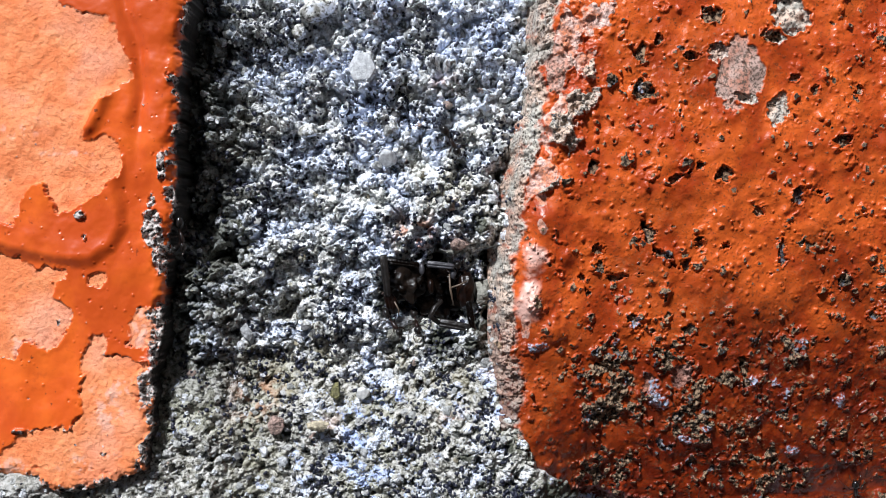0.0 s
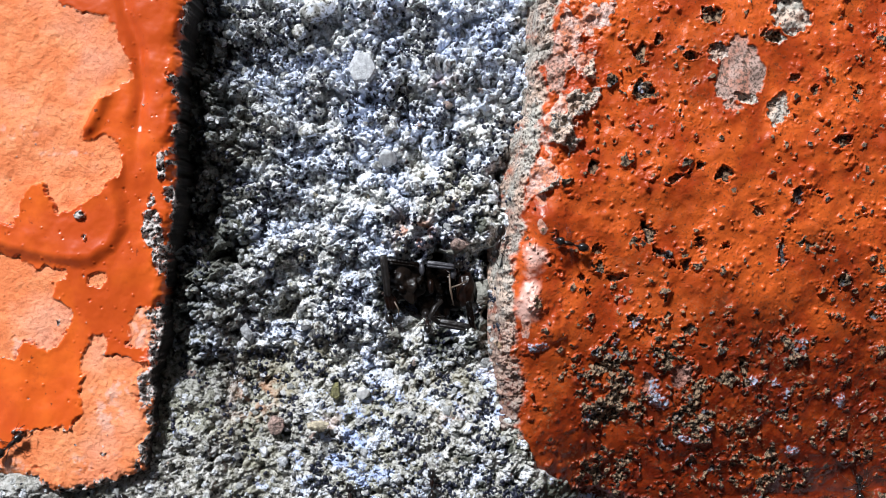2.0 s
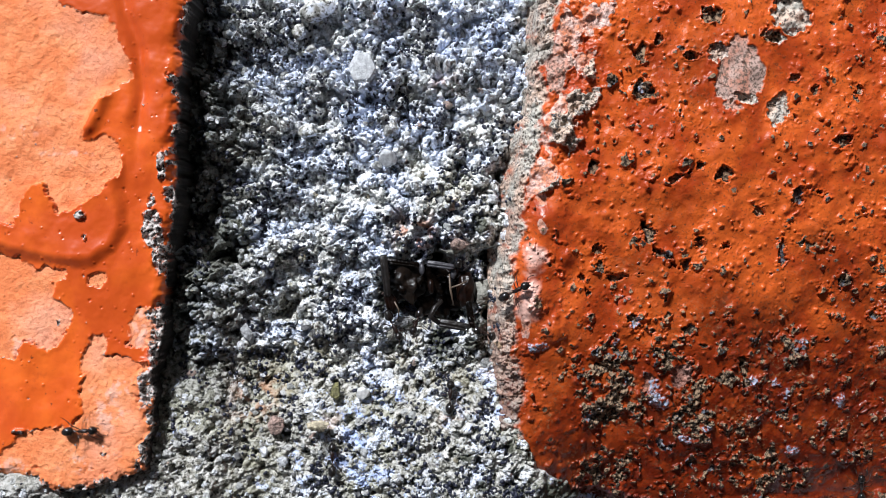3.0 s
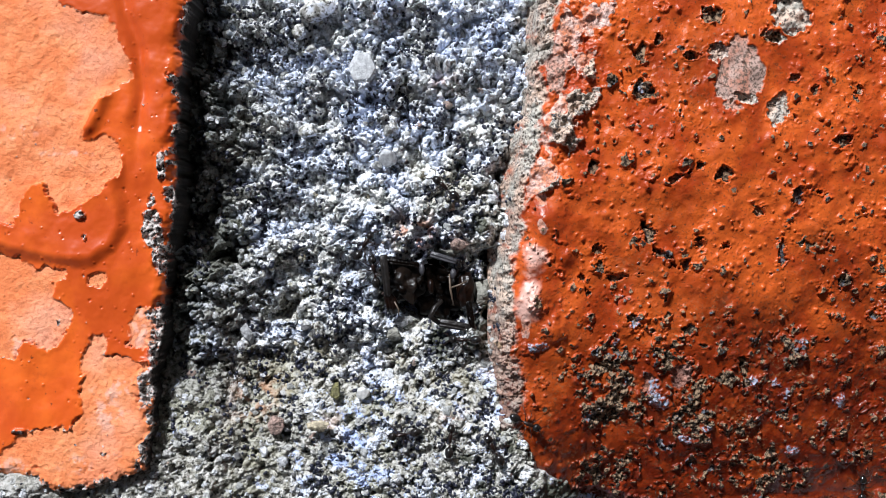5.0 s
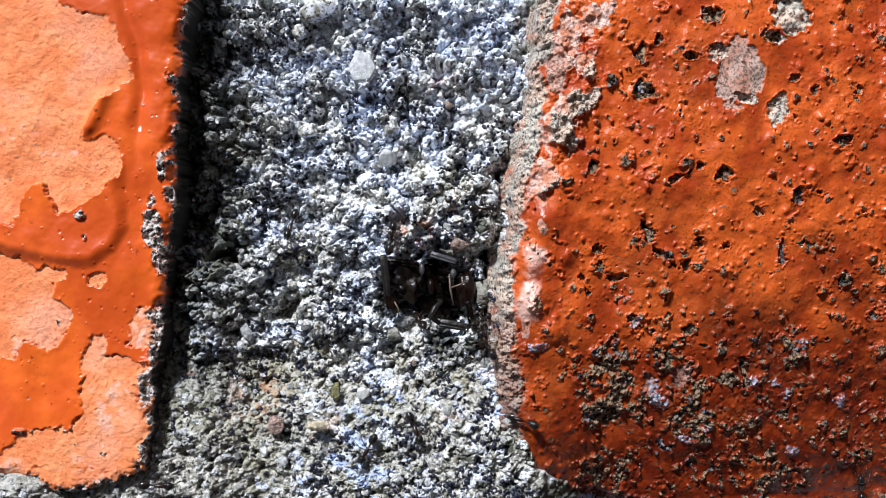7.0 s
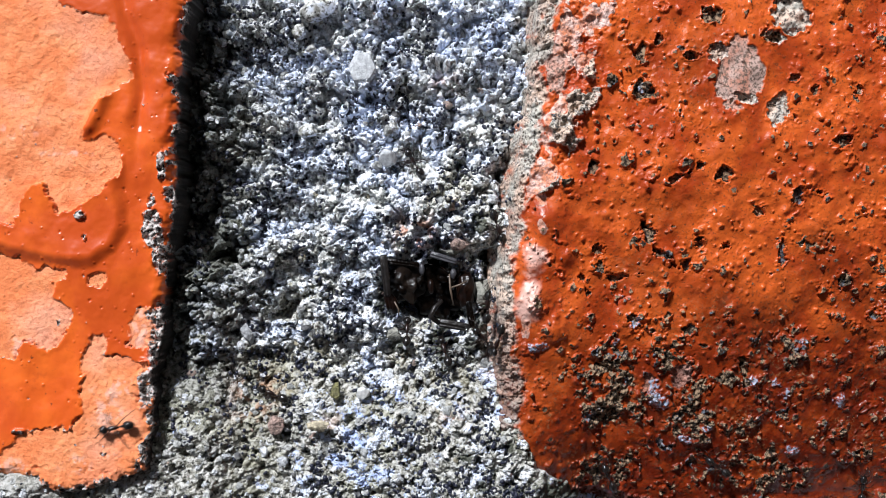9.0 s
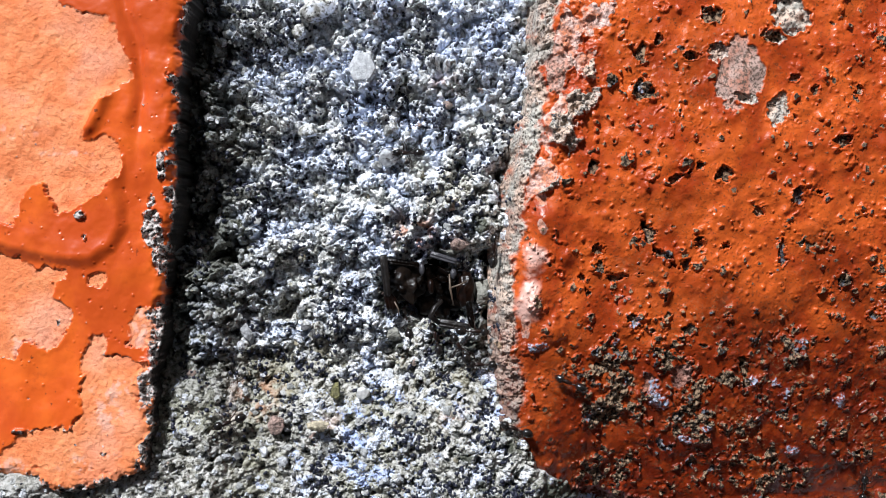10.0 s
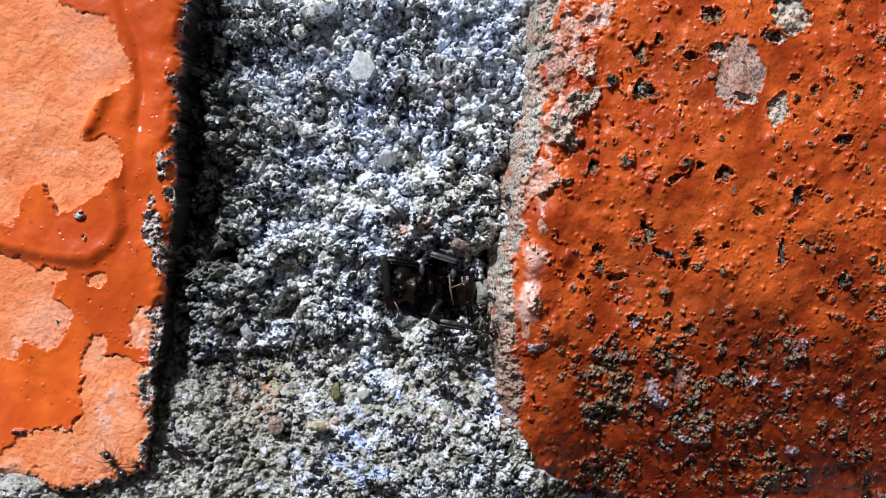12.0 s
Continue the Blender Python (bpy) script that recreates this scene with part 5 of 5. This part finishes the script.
ANTS = [
    [(0.0, -25.93, -11.95, 11), (0.5, -24.7, -11.7, 12), (0.6, -23.93, -11.52, 2), (0.8, -22.33, -11.61, 11), (1.0, -19.32, -10.6, 35), (1.2, -17.88, -9.98, 28), (1.4, -17.73, -10.05, 25), (1.5, -17.79, -9.95, 30), (1.6, -18.19, -10.48, 5), (1.8, -17.7, -12.04, -40), (2.2, -16.75, -15.47, -60), (6.4, -18.51, -15.87, 0), (10.6, -20.26, -16.27, 60), (11.0, -19.56, -14.83, 60), (11.2, -18.25, -12.81, 65), (11.4, -17.54, -11.83, 80), (11.5, -17.27, -11.89, 90), (11.6, -16.9, -11.4, 80), (11.8, -16.77, -11.4, 110), (12.0, -17.79, -11.64, 128)],
    [(0.0, -26.54, -12.26, 14), (1.6, -25.31, -11.95, 20), (1.8, -24.24, -11.4, 36), (2.0, -23.41, -10.57, 40), (2.2, -22.55, -10.11, 45), (2.4, -22.06, -9.25, 60), (2.5, -21.63, -8.51, 66), (2.6, -21.41, -8.45, 50), (2.8, -20.55, -9.12, 15), (3.0, -19.57, -9.86, 3), (3.2, -18.31, -10.94, -30), (3.6, -17.07, -14.03, -50), (4.2, -14.83, -16.59, -40), (6.2, -2.67, -16.47, 10), (8.2, 9.32, -16.34, 60), (8.8, 10.41, -15.17, 110), (9.0, 9.69, -13.29, 115), (9.2, 8.46, -11.68, 130), (9.4, 7.63, -10.75, 140), (9.5, 6.97, -10.3, 140), (9.6, 6.64, -10.55, 150), (9.8, 5.57, -10.3, 160), (10.0, 4.04, -10.07, 160), (10.2, 3.29, -9.43, 140), (10.4, 2.98, -9.1, 125), (10.5, 2.67, -8.98, 125), (10.8, 2.36, -8.42, 110), (11.0, 1.79, -8.36, 150), (11.2, 1.12, -8.52, 150), (11.5, 0.61, -8.46, 150), (12.0, 0.54, -8.38, 150)],
    [(0.0, -14.75, 0.69, -80), (0.2, -14.26, -0.95, -80), (0.4, -13.54, -4.3, -92), (0.5, -13.26, -7.31, -90), (0.6, -13.12, -10.21, -92), (0.8, -13.3, -14.83, -95), (4.07, -11.57, -15.2, -153), (7.33, -9.84, -15.58, -212), (10.6, -8.12, -15.95, -270), (11.0, -8.41, -13.46, -270), (11.2, -7.86, -12.4, -265), (11.4, -8.53, -11.41, -265), (11.5, -8.41, -11.06, -265), (11.6, -8.54, -10.3, -268), (11.8, -8.98, -8.3, -275), (12.0, -8.35, -5.03, -298)],
    [(0.0, 25.32, -14.93, 100), (1.0, 25.36, -14.7, 105), (2.5, 25.55, -14.49, 100), (5.0, 25.67, -14.57, 98), (7.0, 25.6, -14.56, 102), (9.5, 25.71, -14.57, 95), (12.0, 25.9, -14.58, 95)],
    [(0.0, 15.02, -15.64, 60), (0.4, 15.77, -14.82, 70), (0.6, 16.16, -14.6, 80), (0.8, 16.37, -14.91, 60), (0.95, 16.88, -15.69, 0), (1.1, 17.4, -16.47, -60), (2.73, 14.46, -15.29, 0), (4.37, 12.99, -15.5, 60), (6.0, 11.52, -15.71, 120), (6.5, 10.02, -13.12, 140), (6.8, 8.01, -10.78, 150), (7.0, 4.4, -9.59, 160), (7.2, 2.8, -8.74, 145), (7.6, 2.51, -7.06, 95), (8.3, 3.24, -5.09, 60), (8.55, 3.77, -4.31, 10), (8.8, 4.33, -3.57, -40), (8.9, 3.82, -4.37, -80), (9.0, 3.32, -5.2, -120), (9.2, 2.65, -6.18, -110), (9.5, 2.52, -6.43, -130), (10.0, 2.13, -6.69, -180), (10.5, 2.24, -5.86, -210), (11.0, 1.82, -5.54, -210), (11.5, 1.88, -6.31, -180), (12.0, 1.75, -6.06, -210)],
    [(0.0, 30.18, -15.48, 140), (0.8, 26.89, -10.85, 130), (1.0, 23.73, -8.62, 135), (1.2, 20.64, -5.73, 135), (1.4, 16.41, -3.87, 150), (1.5, 14.08, -2.82, 150), (1.6, 12.11, -1.86, 155), (1.8, 8.07, -0.44, 160), (2.0, 6.99, 0.28, 165), (2.2, 5.02, 0.5, 190), (2.23, 4.93, 0.34, 247), (2.27, 4.83, 0.19, 303), (2.3, 4.74, 0.03, 360), (2.4, 4.62, -0.34, 365), (2.5, 4.41, -0.5, 368), (2.6, 4.19, -1.41, 385), (2.8, 3.83, -2.23, 395), (3.0, 4.11, -2.32, 385), (3.2, 3.57, -1.71, 370), (3.4, 3.28, -0.85, 415), (3.6, 2.95, 0.03, 460), (4.2, 1.98, 1.98, 485), (4.8, 0.1, 3.87, 510), (5.0, 0.03, 3.44, 500), (5.2, -1.96, 5.41, 490), (5.4, -3.07, 6.56, 510), (5.6, -5.21, 7.63, 520), (5.8, -5.37, 8.06, 480), (6.0, -4.95, 8.22, 455), (6.07, -5.05, 8.06, 503), (6.13, -5.16, 7.89, 552), (6.2, -5.27, 7.73, 600), (6.4, -7.03, 6.99, 580), (6.6, -7.36, 4.83, 620), (6.8, -8.28, 2.99, 610), (7.0, -8.94, 1.28, 610), (7.2, -8.94, 0.36, 630), (8.2, -8.01, -5.88, 640), (8.5, -8.35, -7.42, 582), (8.8, -8.64, -8.9, 525), (9.0, -9.84, -8.45, 515), (9.2, -10.65, -8.39, 530), (9.5, -11.25, -8.93, 560), (9.8, -11.59, -9.17, 570), (10.0, -12.18, -9.81, 560), (10.2, -12.0, -9.66, 560), (10.4, -13.21, -10.36, 580), (10.5, -13.94, -11.31, 610), (10.6, -13.94, -12.18, 620), (10.8, -14.03, -12.75, 620), (10.9, -14.02, -12.66, 570), (11.0, -14.0, -12.56, 520), (11.2, -15.47, -11.86, 510), (11.4, -15.98, -11.09, 480), (11.6, -15.48, -10.17, 460), (11.7, -15.81, -10.6, 420), (11.8, -15.51, -10.61, 380), (12.0, -14.51, -11.09, 340)],
    [(0.0, 0.52, 6.2, -60), (0.6, 1.49, 4.9, -70), (1.0, 2.24, 3.27, -60), (1.2, 2.72, 1.72, -60), (1.5, 2.92, 1.07, -70), (1.8, 3.69, 0.92, -20), (1.9, 3.55, 0.61, -65), (2.0, 3.43, 0.29, -110), (2.2, 3.11, -0.45, -110), (2.4, 2.85, -1.59, -95), (2.5, 2.72, -2.24, -95), (2.8, 2.46, -3.86, -95), (2.9, 2.3, -4.38, -140), (3.0, 2.14, -4.89, -185), (3.2, 2.14, -5.15, -185), (5.0, 1.3, -5.26, -185), (5.25, 1.27, -5.08, -222), (5.5, 1.23, -4.9, -260), (6.0, 1.65, -3.86, -300), (7.2, 2.14, -4.34, -320), (9.0, 2.85, -3.21, -300), (9.5, 2.92, -4.02, -300), (10.0, 1.69, -4.83, -360), (10.5, 1.59, -5.16, -340), (11.0, 2.14, -4.99, -390), (12.0, 2.3, -4.83, -380)],
    [(0.0, 0.91, -1.27, 72), (0.6, 0.88, -1.36, 74), (1.5, 0.71, -1.2, 70), (2.0, 0.88, -1.3, 74), (3.0, 0.81, -1.2, 72), (5.0, 0.84, -1.2, 74), (6.2, 0.94, -1.27, 73), (6.5, 0.88, -1.2, 75), (9.0, 0.81, -1.3, 74), (9.5, 0.75, -1.2, 70), (10.5, 0.62, -1.4, 78), (12.0, 0.81, -1.23, 72)],
    [(0.0, -3.07, -4.54, -70), (0.5, -3.07, -4.67, -60), (1.0, -3.17, -4.8, -75), (1.5, -3.07, -4.54, -60), (2.0, -3.07, -4.8, -80), (2.5, -3.17, -4.87, -85), (3.0, -3.0, -4.6, -65), (3.2, -3.07, -4.54, -60), (3.4, -3.38, -4.11, -117), (3.6, -3.68, -3.67, -173), (3.8, -3.99, -3.24, -230), (4.8, -3.92, -1.28, -265), (5.0, -3.99, -1.21, -260), (5.5, -3.92, -0.78, -280), (5.57, -4.35, -0.97, -233), (5.63, -4.78, -1.16, -187), (5.7, -5.21, -1.34, -140), (6.0, -6.13, -2.79, -88), (6.2, -5.64, -4.72, -65), (6.4, -4.87, -6.66, -55), (6.5, -4.44, -6.75, -50), (6.6, -3.32, -6.99, -30), (6.8, -1.99, -8.32, -50), (7.0, -1.46, -10.18, -65), (7.2, -1.2, -11.11, -80), (7.47, -0.95, -10.35, -27), (7.73, -0.7, -9.62, 27), (8.0, -0.45, -8.9, 80), (8.8, -1.82, -5.34, 95), (9.5, -2.15, -4.6, 90), (10.0, -2.22, -4.47, 100), (10.5, -2.48, -4.8, 95), (11.0, -2.74, -4.67, 110), (11.5, -3.4, -5.0, 118), (12.0, -3.33, -5.0, 115)],
    [(0.0, -1.5, -4.53, -75), (0.5, -1.11, -4.46, -85), (1.0, -1.04, -4.36, -95), (1.5, -1.2, -4.46, -80), (2.0, -0.88, -4.52, -80), (2.5, -1.04, -4.46, -85), (3.0, -1.5, -4.53, -95), (3.2, -1.37, -4.36, -90), (3.47, -1.44, -3.98, -147), (3.73, -1.52, -3.6, -203), (4.0, -1.6, -3.22, -260), (4.8, -2.74, -1.44, -240), (5.5, -3.14, -0.95, -270), (6.4, -3.07, -1.21, -270), (6.8, -3.0, 0.03, -275), (7.0, -2.87, 0.69, -280), (7.2, -2.74, 1.83, -275), (8.0, -1.6, 3.94, -290), (8.8, -1.4, 4.92, -260), (9.0, -1.69, 5.08, -240), (9.2, -1.92, 5.48, -210), (9.5, -2.09, 5.77, -188), (10.0, -2.18, 5.58, -182), (10.2, -2.64, 5.29, -160), (10.4, -3.99, 4.91, -145), (10.5, -4.55, 4.55, -140), (10.6, -5.37, 3.8, -120), (10.8, -5.54, 2.75, -90), (10.87, -5.4, 2.59, -32), (10.93, -5.25, 2.42, 27), (11.0, -5.11, 2.26, 85), (11.2, -5.11, 1.28, 95), (11.4, -5.08, 0.43, 95), (11.5, -5.04, -0.46, 95), (11.8, -4.45, -1.08, 60), (12.0, -4.65, -1.21, 55)],
    [(0.0, -0.76, -15.47, 90), (1.8, -0.6, -13.88, 90), (2.5, -0.28, -11.19, 80), (2.8, 0.19, -9.48, 75), (3.0, 0.42, -8.44, 88), (3.2, 0.45, -8.59, 85), (3.6, -0.48, -9.04, 148), (4.0, -1.4, -9.51, 210), (4.8, -2.22, -10.41, 195), (5.0, -2.25, -10.5, 190), (5.2, -3.3, -11.03, 190), (5.5, -4.1, -11.17, 230), (6.0, -3.94, -11.16, 240), (6.5, -4.14, -11.1, 240), (7.0, -4.26, -11.36, 240), (7.2, -4.1, -11.58, 250), (8.2, -3.94, -15.24, 270), (8.93, -3.36, -15.33, 213), (9.67, -2.77, -15.42, 157), (10.4, -2.19, -15.51, 100), (10.8, -2.73, -13.93, 130), (11.0, -3.24, -13.63, 160), (11.5, -3.37, -13.5, 150), (12.0, -3.56, -13.41, 155)],
    [(0.0, -5.23, -16.54, 90), (2.0, -5.29, -14.31, 95), (2.5, -5.52, -13.29, 95), (2.8, -5.8, -12.57, 95), (3.0, -6.19, -11.93, 92), (3.2, -6.52, -10.44, 100), (3.8, -6.35, -6.52, 80), (4.4, -5.7, -1.93, 70), (4.8, -4.71, 0.03, 30), (5.0, -4.45, 0.16, 60), (5.2, -4.19, 0.16, 90), (5.4, -4.55, 0.52, 80), (5.6, -4.22, 1.93, 50), (5.8, -2.22, 2.35, 10), (6.0, -0.72, 2.37, -5), (6.2, 0.52, 2.44, 0), (6.4, 1.75, 2.17, -20), (6.5, 2.14, 1.59, -40), (6.55, 2.17, 1.46, 10), (6.6, 2.2, 1.33, 60), (6.8, 2.24, 1.91, 30), (7.0, 2.33, 2.2, 5), (7.2, 2.56, 1.88, -40), (8.8, 2.92, 1.17, -70), (9.5, 2.98, 1.0, -60), (9.8, 3.11, -0.29, -80), (9.87, 3.13, -0.21, -27), (9.93, 3.15, -0.12, 27), (10.0, 3.17, -0.03, 80), (10.2, 3.3, 1.59, 80), (10.4, 3.72, 2.23, 75), (10.5, 3.86, 2.52, 80), (10.6, 3.88, 3.07, 90), (10.8, 3.86, 3.16, 90), (11.0, 3.98, 3.41, 95), (11.5, 3.96, 3.38, 100), (11.8, 3.76, 3.21, 140), (12.0, 3.24, 2.72, 178)],
    [(0.0, 6.8, -16.34, 120), (3.8, 5.54, -14.45, 110), (4.6, 4.48, -8.93, 150), (4.67, 4.43, -8.97, 97), (4.73, 4.38, -9.02, 43), (4.8, 4.33, -9.07, -10), (4.9, 4.55, -9.39, -20), (5.0, 4.65, -9.75, -25), (5.07, 4.68, -9.75, -83), (5.13, 4.71, -9.75, -142), (5.2, 4.75, -9.75, -200), (5.27, 4.92, -10.28, -148), (5.33, 5.09, -10.82, -97), (5.4, 5.27, -11.37, -45), (5.5, 5.44, -11.82, -45), (5.8, 5.43, -13.21, -80), (6.1, 5.54, -14.61, -70), (6.85, 10.11, -15.48, -20), (7.6, 14.67, -16.34, 30), (8.1, 15.62, -15.24, 70), (8.6, 17.97, -15.34, 110), (9.0, 16.2, -12.75, 140), (9.2, 14.13, -11.02, 150), (9.4, 12.34, -10.47, 165), (9.5, 11.07, -10.35, 172), (9.6, 9.82, -9.88, 150), (9.8, 8.91, -8.43, 145), (10.0, 7.08, -7.5, 155), (10.2, 5.09, -6.98, 170), (10.4, 4.23, -6.73, 160), (10.5, 3.98, -6.38, 152), (10.6, 3.77, -6.14, 140), (11.0, 3.76, -5.57, 125), (11.2, 3.76, -5.22, 130), (11.5, 3.11, -5.02, 120), (12.0, 2.79, -4.57, 90)],
    [(0.0, 3.02, -16.35, 90), (4.0, 3.34, -13.82, 100), (4.8, 3.03, -10.24, 150), (4.9, 3.34, -10.43, 160), (5.0, 2.77, -11.15, 120), (5.2, 2.83, -10.84, 100), (5.4, 2.24, -10.84, 95), (5.5, 2.08, -10.13, 92), (5.6, 2.09, -9.34, 85), (5.8, 2.36, -8.27, 80), (6.0, 2.18, -7.79, 80), (6.2, 2.59, -6.18, 80), (6.4, 2.85, -5.41, 100), (6.5, 2.79, -5.54, 100), (6.8, 2.69, -5.61, 95), (7.0, 2.53, -5.41, 120), (7.2, 2.4, -5.15, 130), (8.8, 2.14, -5.15, 150), (9.5, 1.65, -5.35, 150), (10.0, 1.01, -5.55, 120), (12.0, 0.71, -6.07, 110)],
    [(0.0, -1.39, -16.44, 90), (4.2, -1.23, -14.21, 80), (4.8, -0.13, -11.53, 75), (4.9, 0.22, -11.02, 80), (5.0, 0.44, -10.7, 85), (5.2, 0.7, -9.72, 85), (5.4, 0.67, -8.7, 95), (5.5, 0.64, -8.04, 95), (5.6, 0.29, -7.81, 100), (5.8, 0.03, -6.83, 100), (6.0, -0.23, -6.14, 100), (6.2, -0.06, -6.04, 90), (6.5, -0.72, -5.82, 100), (6.8, -1.04, -4.91, 100), (7.0, -1.37, -4.36, 110), (7.2, -1.27, -4.53, 100), (7.53, -1.0, -4.85, 47), (7.87, -0.73, -5.17, -7), (8.2, -0.46, -5.5, -60), (8.4, -0.26, -5.67, -2), (8.6, -0.06, -5.84, 57), (8.8, 0.13, -6.01, 115), (9.0, 0.19, -5.94, 112), (9.5, -0.06, -5.75, 112), (10.0, -0.39, -5.17, 105), (10.5, -0.33, -4.91, 100), (11.0, -0.26, -5.04, 100), (11.5, -0.03, -4.84, 95), (12.0, -0.13, -4.91, 95)],
    [(0.0, -26.98, -15.63, 41), (5.6, -25.86, -14.67, 20), (5.8, -24.9, -14.1, 15), (6.0, -23.62, -13.78, 8), (6.2, -21.17, -13.12, 2), (6.5, -19.39, -12.78, 6), (6.6, -18.62, -12.32, 20), (6.8, -16.87, -12.57, -10), (7.4, -14.83, -13.07, 0), (7.7, -14.67, -11.95, 55), (8.0, -14.51, -10.84, 110), (8.5, -15.64, -9.25, 170), (8.8, -16.93, -9.12, 178), (9.0, -17.76, -9.68, 190), (9.2, -19.78, -11.03, 210), (9.4, -20.34, -12.2, 240), (9.5, -19.97, -12.57, 260), (9.6, -19.88, -12.78, 265), (9.8, -20.58, -14.83, 270), (10.4, -20.26, -16.59, 270), (12.0, -20.26, -16.59, 270)],
]


def motions():
    # the ants tug one leg of the beetle askew
    walk(loose_leg, [(0.0, pose(0.00065, 0.00150, 0.0008, 0, 0, -6)), (3.1, pose(0.00065, 0.00150, 0.0008, 0, 0, -8)),
                     (4.8, pose(0.00082, 0.00192, 0.0008, 0, 0, -17)), (12.0, pose(0.00082, 0.00192, 0.0008, 0, 0, -17))])
    first = build_ant()
    crowd = [first] + [copy_thing(first, Matrix()) for _ in ANTS[1:]]
    for k, (ob, rows) in enumerate(zip(crowd, ANTS)):
        walk(ob, [(t, stand(x, y, h)) for t, x, y, h in rows])
        busy = set()
        for (t0, x0, y0, h0), (t1, x1, y1, h1) in zip(rows, rows[1:]):
            if math.hypot(x1 - x0, y1 - y0) / max(t1 - t0, 0.01) > 0.6:
                busy |= set(range(round(t0 * 10), round(t1 * 10) + 1))
        if not busy:
            continue
        legs = [c for c in ob.children if c.name.startswith("leg")]
        for n, leg in enumerate(legs):
            home = leg.location.copy()
            side, pair = (-1, 1)[n // 3], n % 3
            phase = 0 if (pair + n // 3) % 2 else 2
            steps = [(0.0, 0)] + [(i / 10, (0, 1, 0, -1)[(i + phase + k) % 4]) for i in sorted(busy) if 0 < i < 120] + [(12.0, 0)]
            walk(leg, [(t, Matrix.Translation(home) @ pose(0, 0, 0, side * 7 * abs(w), 0, -side * 20 * w)) for t, w in steps])


motions()
